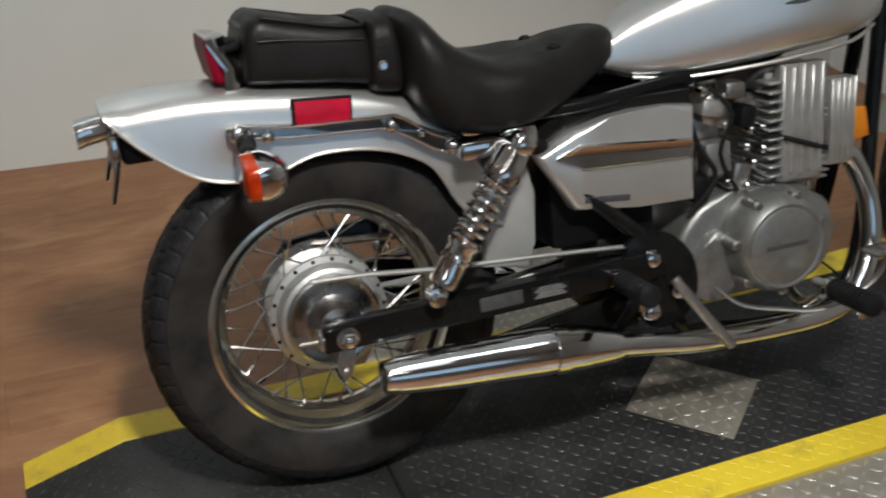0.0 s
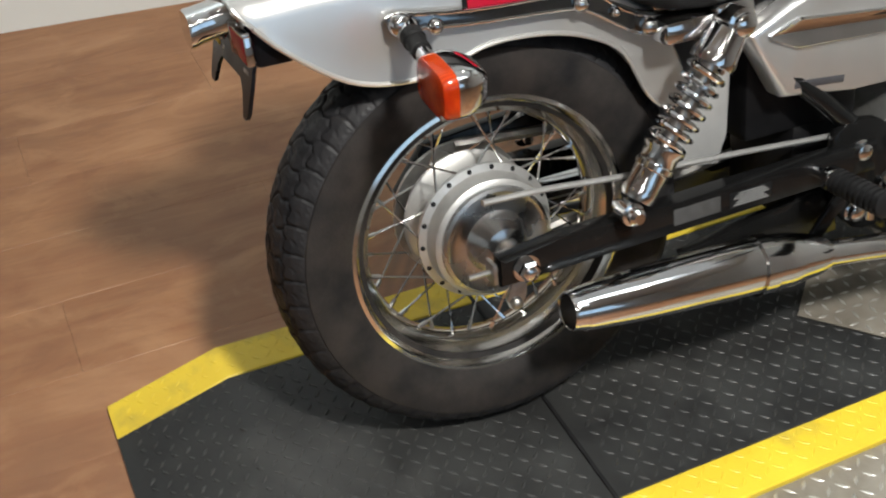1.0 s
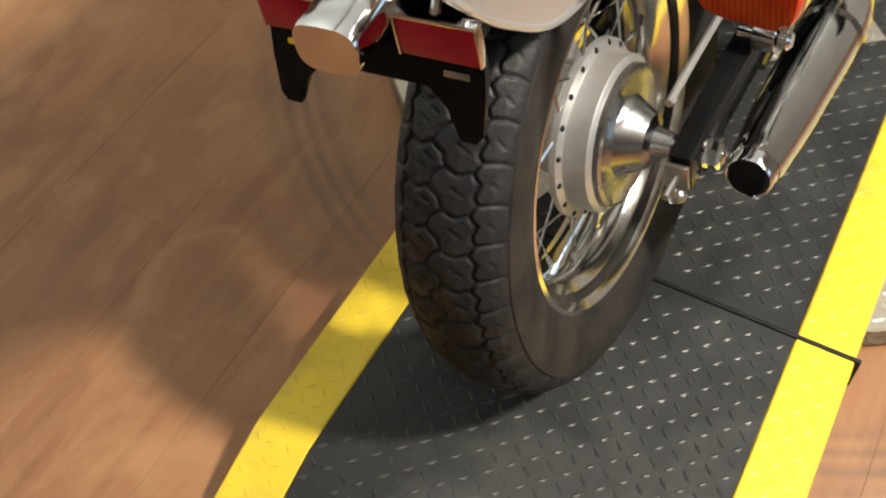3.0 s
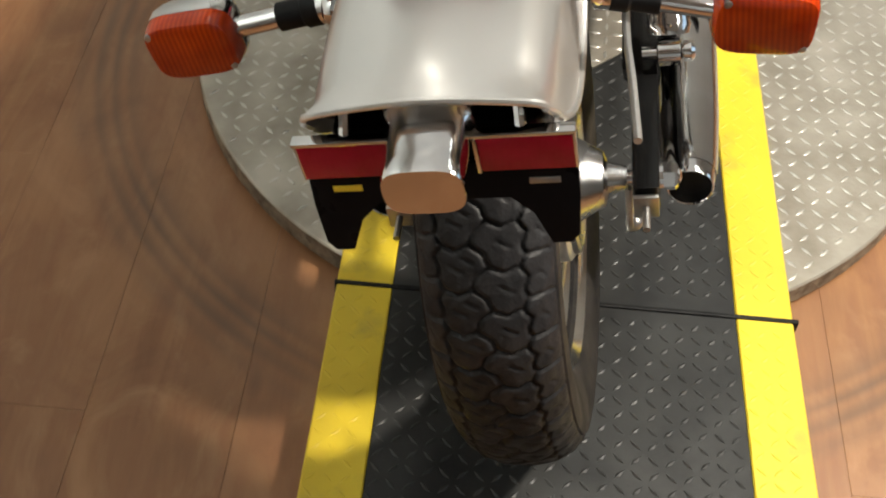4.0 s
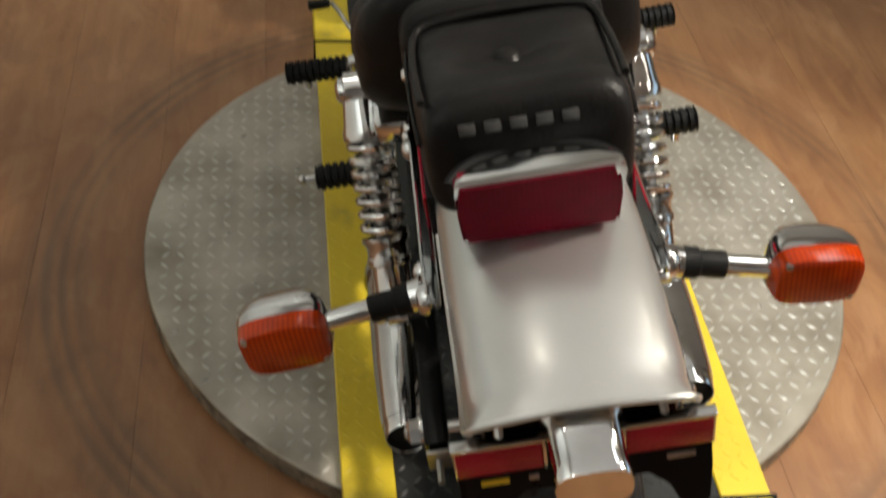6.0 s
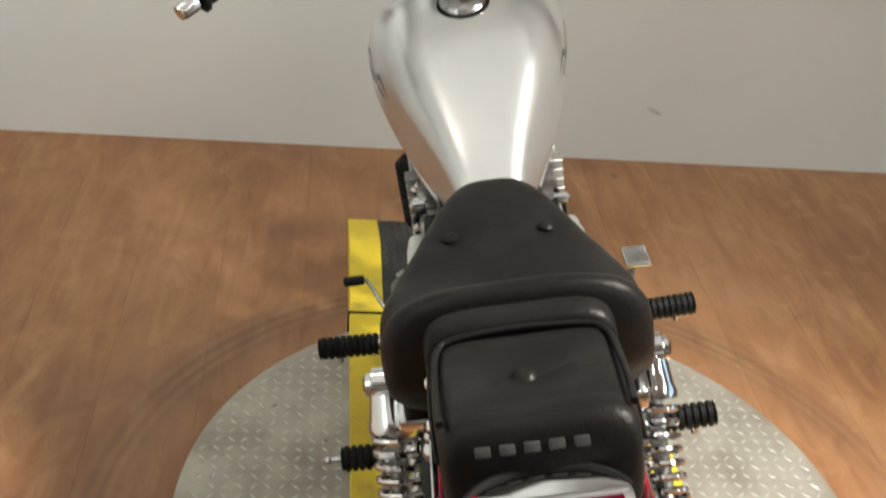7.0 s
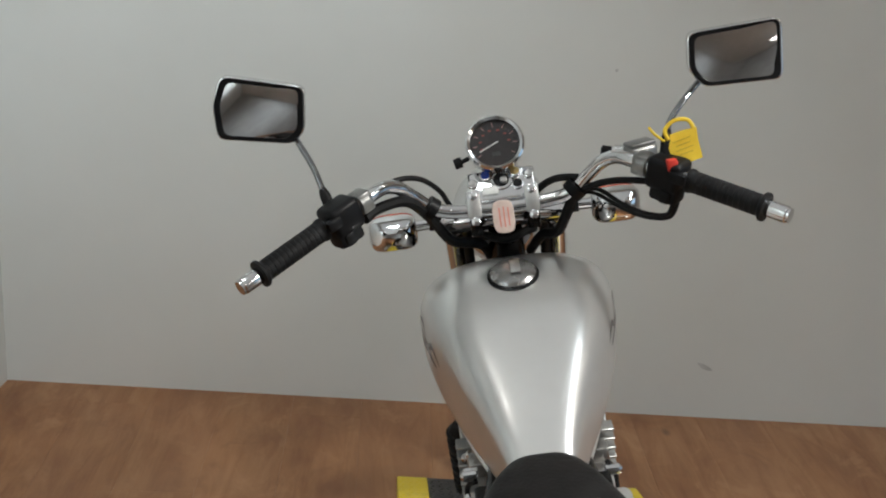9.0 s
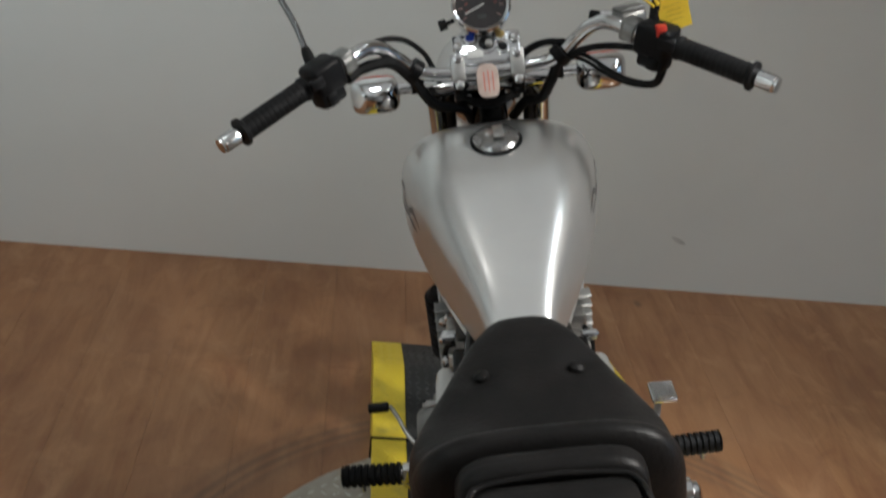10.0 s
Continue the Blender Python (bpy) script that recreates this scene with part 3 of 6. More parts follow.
def tread_band(R, hw, fine, wheel):
    """Worn block tread: a thick band whose surface sinks along a repeating net of narrow grooves."""
    section = [(-0.945, R - 0.0335), (-0.93, R - 0.0275), (-0.80, R - 0.0165), (-0.60, R - 0.0078), (-0.32, R - 0.0022), (0, R - 0.0005), (0.32, R - 0.0022), (0.60, R - 0.0078), (0.80, R - 0.0165), (0.93, R - 0.0275), (0.945, R - 0.0335)]
    sx, sr = [hw * p[0] for p in section], [p[1] for p in section]
    run = np.concatenate([[0], np.cumsum(np.hypot(np.diff(sx), np.diff(sr)))])
    run -= run[-1] / 2
    half, n = run[-1], int(2 * math.pi * R / 0.0405)
    pitch = 2 * math.pi * R / n
    # grooves as lines of (across, along), deep ones first, then short sipes
    deep = [[(0.53, 0.0), (0.74, -0.05), (0.99, 0.02)], [(-0.53, 0.5), (-0.74, 0.55), (-0.99, 0.48)],
            [(0.53, 0.0), (0.45, 0.24), (0.55, 0.48), (0.49, 0.76), (0.53, 1.0)], [(-0.53, 0.5), (-0.45, 0.74), (-0.55, 0.98), (-0.49, 1.26), (-0.53, 1.5)],
            [(0.10, 0.2), (0.27, 0.36), (0.45, 0.24)], [(-0.12, 0.7), (-0.28, 0.86), (-0.45, 0.74)], [(0.10, 0.2), (-0.07, 0.46), (-0.12, 0.7), (0.04, 0.92), (0.10, 1.2)]]
    sipe = [[(0.22, 0.66), (0.36, 0.80)], [(-0.36, 0.20), (-0.22, 0.32)], [(0.70, 0.44), (0.78, 0.58)], [(-0.78, 0.92), (-0.70, 1.06)], [(-0.20, 0.0), (-0.10, 0.1)]]
    edge = [[(0.965, k / 4), (0.90, (k + 0.5) / 4), (0.965, (k + 1) / 4)] for k in range(4)] + [[(-0.965, k / 4), (-0.90, (k + 0.5) / 4), (-0.965, (k + 1) / 4)] for k in range(4)]
    across, along = 64 if fine else 28, 20 if fine else 8
    U = np.linspace(-half, half, across + 1)[:, None]
    V = (np.arange(along) / along * pitch)[None, :]

    def nearest(lines):
        best = np.full((across + 1, along), 1.0)
        for line in lines:
            for (a, b_), (c, d) in zip(line, line[1:]):
                for k in (-2, -1, 0, 1):
                    ax, ay, bx, by = a * half, (b_ + k) * pitch, c * half, (d + k) * pitch
                    t = np.clip(((U - ax) * (bx - ax) + (V - ay) * (by - ay)) / ((bx - ax) ** 2 + (by - ay) ** 2), 0, 1)
                    best = np.minimum(best, np.hypot(U - ax - t * (bx - ax), V - ay - t * (by - ay)))
        return best
    dd, ds = nearest(deep), nearest(sipe)
    sink = 0.0044 * np.clip(1.45 - dd / 0.0015, 0, 1) + 0.0005 * np.exp(-dd / 0.0040) + 0.0020 * np.clip(1.3 - ds / 0.0014, 0, 1)
    # scalloped outer edge
    rim_d = nearest(edge)
    sink += 0.0025 * np.clip(1.2 - rim_d / 0.0016, 0, 1)
    X = np.interp(U[:, 0], run, sx)
    RR = np.interp(U[:, 0], run, sr)
    total = n * along
    rng = np.random.RandomState(7)
    wear = rng.uniform(0.55, 1.1, (across + 1, n))
    verts = []
    for j in range(total):
        ang = 2 * math.pi * j / total
        col = sink[:, j % along] * (0.75 + 0.25 * wear[0, j // along])
        r = RR - col + 0.0005 * np.sin(j * 0.31 + U[:, 0] * 190)
        verts += list(zip(X.tolist(), (r * math.cos(ang)).tolist(), (r * math.sin(ang)).tolist()))
    m = across + 1
    faces = [(j * m + i, ((j + 1) % total) * m + i, ((j + 1) % total) * m + i + 1, j * m + i + 1) for j in range(total) for i in range(across)]
    ob = tagged(quick("tread", verts, faces, TREAD, wheel, "worn block tread with narrow grooves"), kind="stuff")
    ob.data.polygons.foreach_set("use_smooth", [True] * len(ob.data.polygons))


def make_wheel(y, z, R, width, rim_r, rim_x, hub, spokes, name, fine=True):
    """A wire wheel: tyre, tread, rim, hub, spokes."""
    wheel = new(name)
    wheel.parent = motorcycle
    wheel.location = (0, y, z)
    hw = width / 2
    bm = bmesh.new()
    prof = [(rim_x - 0.004, rim_r - 0.006), (rim_x + 0.004, rim_r + 0.004), (hw * 0.97, rim_r + (R - rim_r) * 0.35), (hw, rim_r + (R - rim_r) * 0.55),
            (hw * 0.975, rim_r + (R - rim_r) * 0.66), (hw * 0.92, R - 0.0315), (hw * 0.80, R - 0.0225), (hw * 0.60, R - 0.0135), (hw * 0.32, R - 0.0075), (0, R - 0.006)]
    prof = prof + [(-x, r) for x, r in prof[-2::-1]]
    lathe(bm, prof + [(-rim_x + 0.012, rim_r - 0.02), (rim_x - 0.012, rim_r - 0.02)], seg=96, closed=True)
    part("tyre", bm, TYRE, wheel, "worn black tyre with brownish sidewall")
    tread_band(R, hw, fine, wheel)
    bm = bmesh.new()
    prof = [(rim_x, rim_r), (rim_x + 0.0015, rim_r - 0.006), (rim_x - 0.006, rim_r - 0.012), (rim_x - 0.014, rim_r - 0.016), (rim_x - 0.024, rim_r - 0.030), (0.006, rim_r - 0.036), (0, rim_r - 0.0365)]
    prof = prof + [(-x, r) for x, r in prof[-2::-1]]
    lathe(bm, prof + [(-rim_x + 0.006, rim_r - 0.002), (-rim_x + 0.022, rim_r - 0.018), (rim_x - 0.022, rim_r - 0.018), (rim_x - 0.006, rim_r - 0.002)], seg=96, closed=True)
    part("rim", bm, RIMCHROME, wheel, "chrome rim")
    # hub
    bm = bmesh.new()
    lathe(bm, hub, seg=56)
    part("hub", bm, HUB, wheel, "dull alloy drum hub")
    # nipples and spokes
    hr, hx1, hx2 = spokes
    count = 36
    for i in range(count):
        side = 1 if i % 2 else -1
        a = 2 * math.pi * i / count
        lean_ = 0.42 if (i // 2) % 2 else -0.42
        x0 = hx1 if side > 0 else hx2
        p = Vector((x0, hr * math.cos(a + lean_), hr * math.sin(a + lean_)))
        q = Vector((side * 0.006, (rim_r - 0.034) * math.cos(a), (rim_r - 0.034) * math.sin(a)))
        bm = bmesh.new()
        d = (p - q).normalized()
        tube(bm, [p, q], 0.0016, 6, 1)
        tube(bm, [q - d * 0.004, q + d * 0.014], 0.0032, 6, 1)
        part("spoke", bm, CHROME, wheel)
    return wheel


rear = make_wheel(0, AX, 0.3035, 0.126, 0.205, 0.050,
                  [(-0.060, 0.03), (-0.060, 0.070), (-0.050, 0.078), (-0.046, 0.096), (-0.040, 0.098), (-0.036, 0.094), (-0.032, 0.062), (0.006, 0.060), (0.010, 0.094), (0.015, 0.100), (0.022, 0.100), (0.025, 0.090), (0.027, 0.089), (0.050, 0.087), (0.054, 0.082), (0.055, 0.03)],
                  (0.094, 0.018, -0.043), "rear_wheel")
tagged(rear, "wire-spoked rear wheel with chrome rim")
# black beads on the hub flange, in place of its dark spoke holes
for i in range(18):
    a = 2 * math.pi * i / 18
    bm = bmesh.new()
    ball(bm, (0.0218, 0.0945 * math.cos(a), 0.0945 * math.sin(a)), 0.0042, 8)
    part("spoke_hole", bm, PLASTIC, rear)
# drum brake plate, polished cone and arm
bm = bmesh.new()
lathe(bm, [(0.052, 0.080), (0.060, 0.079), (0.062, 0.074), (0.058, 0.066), (0.060, 0.046), (0.066, 0.042), (0.088, 0.030), (0.092, 0.018), (0.112, 0.013)], seg=48)
part("brake_plate", bm, POLISH, rear, "polished brake plate")
bm = bmesh.new()
lathe(bm, [(-0.066, 0.095), (-0.066, 0.103), (-0.072, 0.103), (-0.072, 0.05)], seg=40)
part("sprocket", bm, STEEL, rear)
front = make_wheel(1.45, 0.312, 0.312, 0.086, 0.24, 0.034,
                   [(-0.05, 0.02), (-0.05, 0.04), (-0.044, 0.055), (-0.036, 0.055), (-0.03, 0.03), (0.03, 0.03), (0.036, 0.055), (0.044, 0.055), (0.05, 0.04), (0.05, 0.02)], (0.05, 0.04, -0.04), "front_wheel", False)
tagged(front, "wire-spoked front wheel with chrome rim")

# swing arm, axle
mirrored(lambda bm, s: slab(bm, [(-0.035, AX - 0.022), (-0.035, AX + 0.020), (0.05, AX + 0.026), (0.30, AX + 0.030), (0.57, AX + 0.036), (0.57, AX - 0.012), (0.30, AX - 0.014), (0.05, AX - 0.018)], s * 0.118, s * 0.146, 0.006), "swing_arm", BLACK, "gloss black swing arm")


def axle_nut(bm, s):
    lathe(bm, [(0.10 * s, 0.009), (0.148 * s, 0.009)], (0, 0, AX), 16)
    lathe(bm, [(0.146 * s, 0.019), (0.150 * s, 0.019)], (0, 0, AX), 24)
    lathe(bm, [(0.150 * s, 0.0155), (0.162 * s, 0.0155), (0.165 * s, 0.012)], (0, 0, AX), 6)
    lathe(bm, [(0.163 * s, 0.0085), (0.167 * s, 0.0085), (0.169 * s, 0.005)], (0, 0, AX), 14)


mirrored(axle_nut, "axle_nut", CHROME, "chrome axle nut")
# chain adjusters
mirrored(lambda bm, s: (tube(bm, [(s * 0.132, -0.075, AX), (s * 0.132, -0.03, AX)], 0.004, 8, 1), block(bm, (s * 0.132, -0.042, AX), (0.026, 0.006, 0.03), 0.001)), "chain_adjuster", STEEL)
# brake arm, rod
bm = bmesh.new()
slab(bm, [(-0.012, AX - 0.075), (-0.016, AX - 0.060), (0.0, AX - 0.02), (0.02, AX - 0.02), (0.012, AX - 0.06), (0.006, AX - 0.08)], 0.108, 0.116, 0.002)
ball(bm, (0.116, -0.004, AX - 0.068), 0.010, 10)
part("brake_arm", bm, STEEL, motorcycle)
bm = bmesh.new()
tube(bm, [(0.128, -0.045, AX + 0.098), (0.122, 0.05, AX + 0.090), (0.114, 0.16, AX + 0.074), (0.112, 0.36, AX + 0.058), (0.112, 0.56, AX + 0.040)], 0.0044, 8, 3)
part("brake_rod", bm, HUB, motorcycle, "thin bright brake rod")
# black bracket between the swing arm and the exhaust
mirrored(lambda bm, s: slab(bm, [(0.255, 0.232), (0.35, 0.246), (0.44, 0.258), (0.52, 0.272), (0.53, 0.19), (0.28, 0.19)], s * 0.100, s * 0.118, 0.004), "exhaust_bracket", BLACK)
# label plates on the swing arm
for y0, y1, lab in ((0.225, 0.30, LETTER), (0.315, 0.385, PLASTIC)):
    bm = bmesh.new()
    block(bm, (0.1465, (y0 + y1) / 2, AX + 0.008), (0.0012, y1 - y0, 0.024), 0.0004, Matrix.Rotation(radians(1), 4, "X"))
    part("label_plate", bm, lab, motorcycle, "printed label on the swing arm")
bm = bmesh.new()
for k in range(6):
    block(bm, (0.1476, 0.35, AX + 0.0 + k * 0.0034), (0.0008, 0.058 - 0.008 * (k % 3), 0.0012), 0)
part("print_bars", bm, GREY, motorcycle)
# chain and guard on the far side
bm = bmesh.new()
slab(bm, [(-0.09, AX + 0.04), (-0.04, AX + 0.105), (0.12, AX + 0.12), (0.5, AX + 0.09), (0.5, AX + 0.06), (0.12, AX + 0.085), (-0.03, AX + 0.075)], -0.098, -0.078, 0.003)
part("chain_guard", bm, BLACK, motorcycle)
bm = bmesh.new()
for zz in (0.075, -0.07):
    tube(bm, [(-0.069, 0.0, AX + zz * 1.3), (-0.069, 0.58, AX + 0.01 + zz * 0.5)], 0.008, 6, 1)
part("chain", bm, STEEL, motorcycle)


# shock absorbers
def shock(s):
    x = s * 0.160
    lo, hi = Vector((x, 0.147, 0.348)), Vector((x, 0.306, 0.572))
    d = (hi - lo).normalized()
    unit = new("shock_absorber")
    unit.parent = motorcycle
    bm = bmesh.new()
    lathe(bm, [(0.018, 0.010), (0.020, 0.0225), (0.030, 0.0245), (0.034, 0.0230), (0.062, 0.0240), (0.064, 0.0268), (0.071, 0.0268), (0.073, 0.0248), (0.086, 0.0250), (0.092, 0.029), (0.097, 0.029), (0.1, 0.012)], lo, 28, d)
    lathe(bm, [(-0.014, 0.010), (-0.012, 0.016), (0.012, 0.016), (0.014, 0.010)], lo, 20, (1, 0, 0))
    part("lower_body", bm, CHROME, unit, "chrome lower tube")
    L = (hi - lo).length
    bm = bmesh.new()
    lathe(bm, [(L - 0.062, 0.012), (L - 0.060, 0.030), (L - 0.052, 0.031), (L - 0.042, 0.028), (L - 0.012, 0.024), (L - 0.008, 0.012)], lo, 28, d)
    part("upper_cap", bm, CHROME, unit, "chrome spring cap")
    bm = bmesh.new()
    lathe(bm, [(0.09, 0.011), (L - 0.05, 0.011)], lo, 14, d)
    part("damper_rod", bm, STEEL, unit)
    side = d.cross(Vector((1, 0, 0))).normalized()
    up = Vector((1, 0, 0))
    pts, turns = [], 7.0
    for k in range(int(turns * 16) + 1):
        a = 2 * math.pi * k / 16
        pts.append(lo + d * (0.098 + (L - 0.16) * k / (turns * 16)) + 0.0245 * (math.cos(a) * side + math.sin(a) * up))
    bm = bmesh.new()
    tube(bm, pts, 0.0047, 8, 1)
    part("spring", bm, CHROME, unit, "chrome coil spring")
    bm = bmesh.new()
    lathe(bm, [(s * -0.02, 0.012), (s * -0.02, 0.021), (s * 0.018, 0.021), (s * 0.020, 0.016), (s * 0.026, 0.015), (s * 0.030, 0.009)], hi, 24, (1, 0, 0))
    part("upper_eye", bm, CHROME, unit)
    bm = bmesh.new()
    lathe(bm, [(s * -0.03, 0.008), (s * 0.015, 0.008), (s * 0.016, 0.012), (s * 0.024, 0.012), (s * 0.028, 0.008)], lo, 12, (1, 0, 0))
    part("lower_bolt", bm, CHROME, unit)


shock(1)
shock(-1)

# rear fender: flat crown, rounded shoulders, sides down to a swept lower edge
TOP = [(-0.305, 0.702), (-0.27, 0.708), (-0.18, 0.711), (-0.067, 0.702), (0.068, 0.682), (0.161, 0.655), (0.225, 0.612), (0.27, 0.55), (0.30, 0.47)]
LOW = [(-0.305, 0.690), (-0.285, 0.667), (-0.251, 0.632), (-0.184, 0.583), (-0.118, 0.567), (-0.064, 0.572), (0.0, 0.590), (0.081, 0.586), (0.144, 0.566), (0.189, 0.535), (0.225, 0.47), (0.26, 0.44), (0.30, 0.42)]
bm = bmesh.new()
loops = []
for k in range(49):
    y = -0.305 + 0.60 * k / 48
    zt, zl = curve_at(TOP, y)[0], curve_at(LOW, y)[0]
    hw = float(np.interp(y, [-0.305, -0.25, -0.1, 0.1, 0.3], [0.083, 0.086, 0.088, 0.088, 0.080]))
    zl = min(zl, zt - 0.012)
    rad = min(0.034, zt - zl - 0.006)
    right = [(hw + 0.002, zl)] + [(hw, zl + (zt - 0.004 - rad - zl) * 0.5)] + [(hw - rad + rad * math.cos(a), zt - 0.004 - rad + rad * math.sin(a)) for a in (0, 0.26, 0.52, 0.79, 1.05, 1.31)] + [((hw - rad) * 0.85, zt - 0.0015), ((hw - rad) * 0.5, zt + 0.0025)]
    loop = right + [(0, zt + 0.004)] + [(-x, z) for x, z in right[::-1]]
    loops.append([(x, y, z) for x, z in loop])
rings(bm, loops, closed=False)
bmesh.ops.recalc_face_normals(bm, faces=bm.faces)
bmesh.ops.solidify(bm, geom=list(bm.faces), thickness=0.0025)
part("rear_fender", bm, SILVER, motorcycle, "silver painted rear fender", 50)
# rolled lip at the tail
bm = bmesh.new()
tube(bm, [(-0.087, -0.285, 0.668), (-0.0845, -0.300, 0.686), (-0.070, -0.306, 0.698), (0, -0.307, 0.705), (0.070, -0.306, 0.698), (0.0845, -0.300, 0.686), (0.087, -0.285, 0.668)], 0.0028, 8, 4)
part("fender_lip", bm, SILVER, motorcycle)
for s in (1, -1):
    bm = bmesh.new()
    tube(bm, [(s * (float(np.interp(y, [-0.305, -0.25, -0.1, 0.1, 0.3], [0.083, 0.086, 0.088, 0.088, 0.080])) + 0.0025), y, z) for y, z in LOW[1:]], 0.0032, 8, 4)
    part("fender_bead", bm, SILVER, motorcycle, "rolled lower edge of the fender")
# black liner under the fender
bm = bmesh.new()
loops = []
for k in range(25):
    y = -0.285 + 0.53 * k / 24
    zt = curve_at(TOP, y)[0] - 0.012
    zl = min(curve_at(LOW, y)[0] + 0.01, zt - 0.006)
    loops.append([(0.079, y, zl), (0.077, y, zt - 0.02), (0.055, y, zt), (-0.055, y, zt), (-0.077, y, zt - 0.02), (-0.079, y, zl)])
rings(bm, loops, closed=False)
bmesh.ops.solidify(bm, geom=list(bm.faces), thickness=-0.003)
part("fender_liner", bm, PLASTIC, motorcycle)
# side reflectors
for s in (1, -1):
    bm = bmesh.new()
    slab(bm, [(-0.032, 0.635), (-0.031, 0.681), (0.064, 0.674), (0.061, 0.626)], s * 0.088, s * 0.094, 0.002)
    holder = part("side_reflector", bm, PLASTIC, motorcycle, "red side reflector in black surround")
    bm = bmesh.new()
    slab(bm, [(-0.028, 0.640), (-0.027, 0.677), (0.060, 0.670), (0.057, 0.631)], s * 0.0935, s * 0.0975, 0.0015)
    part("reflector", bm, REFLECTOR, holder, "red reflector")
# chrome fender struts
mirrored(lambda bm, s: slab(bm, round_outline([(-0.130, 0.640), (-0.125, 0.655), (-0.03, 0.642), (0.10, 0.636), (0.135, 0.632), (0.20, 0.590), (0.31, 0.572), (0.335, 0.560), (0.315, 0.542), (0.21, 0.560), (0.13, 0.606), (0.09, 0.616), (-0.03, 0.624), (-0.11, 0.634)], 3), s * 0.094, s * 0.106, 0.004), "fender_strut", DCHROME, "chrome fender strut")
for pts in ([(-0.125, 0.654), (-0.03, 0.641), (0.10, 0.635), (0.135, 0.630), (0.20, 0.589), (0.31, 0.571)], [(-0.11, 0.635), (-0.03, 0.625), (0.09, 0.617), (0.13, 0.607), (0.21, 0.561), (0.315, 0.543)]):
    mirrored(lambda bm, s: tube(bm, [(s * 0.1055, y, z) for y, z in pts], 0.0022, 8, 4), "strut_edge", CHROME)


for y, z, r in ((-0.118, 0.642, 0.013), (-0.075, 0.632, 0.009), (0.118, 0.620, 0.010), (0.215, 0.571, 0.011), (0.255, 0.562, 0.011), (0.165, 0.600, 0.006)):
    mirrored(lambda bm, s: lathe(bm, [(s * 0.104, r * 1.15), (s * 0.110, r * 1.1), (s * 0.114, r * 0.8), (s * 0.116, r * 0.3)], (0, y, z), 14), "strut_bolt", CHROME)
mirrored(lambda bm, s: (block(bm, (s * 0.125, 0.265, 0.568), (0.045, 0.10, 0.032), 0.008), block(bm, (s * 0.14, 0.315, 0.575), (0.03, 0.06, 0.045), 0.012)), "shock_mount", CHROME)

# tail light
bm = bmesh.new()
rings(bm, [[(x, y + oy, z + oz) for x, y, z in ((-0.067, -0.141, 0.783), (0.062, -0.141, 0.783), (0.064, -0.146, 0.755), (0.062, -0.134, 0.712), (-0.066, -0.134, 0.712), (-0.068, -0.146, 0.755))] for oy, oz in ((0.0, 0), (0.02, 0.0))])
bmesh.ops.bevel(bm, geom=list(bm.edges), offset=0.004, segments=2, affect="EDGES")
tail = part("tail_light", bm, RED, motorcycle, "dark red tail light lens")
bm = bmesh.new()
arch = [(math.cos(a), math.sin(a)) for a in (math.pi * k / 14 for k in range(15))]
rings(bm, [[(-0.068 * w, -0.140 + (0.02 if z < 0.74 else 0), z)] + [(-c * 0.068 * w, -0.138 + d * s_ + (0.022 if z < 0.74 else 0), z) for c, s_ in arch] + [(0.068 * w, -0.140 + (0.02 if z < 0.74 else 0), z)] for z, w, d in ((0.696, 0.94, 0.045), (0.735, 1.0, 0.044), (0.772, 1.0, 0.036), (0.781, 0.98, 0.032), (0.784, 0.93, 0.024))])
part("housing", bm, CHROME, tail, "chrome housing")

bm = bmesh.new()
tube(bm, [(-0.002 - c * 0.071, -0.128 + 0.046 * s_, 0.764) for c, s_ in arch[1:-1]], 0.0055, 8, 2)
part("gasket", bm, RUBBER, tail, "black rubber gasket round the housing")

# number-plate lamp, reflectors and bracket
lampbox = new("plate_lamp")
lampbox.parent = motorcycle
bm = bmesh.new()
oval = [(0.029 * math.copysign(abs(math.cos(a)) ** 0.55, math.cos(a)), 0.021 * math.copysign(abs(math.sin(a)) ** 0.7, math.sin(a))) for a in (2 * math.pi * k / 28 for k in range(28))]
rings(bm, [[(x * k, y, 0.659 + z * k + dz) for x, z in oval] for y, k, dz in ((-0.280, 1.10, 0.010), (-0.290, 1.14, 0.010), (-0.295, 1.06, 0.009), (-0.300, 0.95, 0.007), (-0.331, 0.95, 0.002), (-0.341, 1.0, 0.0), (-0.345, 0.975, -0.001))])
part("shell", bm, CHROME, lampbox, "chrome number plate lamp")
for s in (1, -1):
    bm = bmesh.new()
    block(bm, (s * 0.0645, -0.297, 0.646), (0.066, 0.008, 0.032), 0.0015)
    part("reflector", bm, REFLECTOR, lampbox, "dark red rear reflector")
    bm = bmesh.new()
    block(bm, (s * 0.062, -0.297, 0.6645), (0.076, 0.010, 0.004), 0.0012)
    block(bm, (s * 0.0980, -0.296, 0.646), (0.002, 0.009, 0.034), 0.0008)
    block(bm, (s * 0.0300, -0.299, 0.646), (0.003, 0.006, 0.034), 0.001)
    part("trim", bm, CHROME, lampbox)
    bm = bmesh.new()
    tube(bm, [(s * 0.062, -0.294, 0.662), (s * 0.060, -0.268, 0.690)], 0.0045, 8, 1)
    part("post", bm, CHROME, lampbox)
bm = bmesh.new()
hang = [(-0.098, 0.632), (0.098, 0.632), (0.098, 0.604), (0.095, 0.572), (0.089, 0.565), (0.075, 0.565), (0.064, 0.590), (0.048, 0.604), (-0.048, 0.604), (-0.064, 0.590), (-0.075, 0.565), (-0.089, 0.565), (-0.095, 0.572), (-0.098, 0.604)]
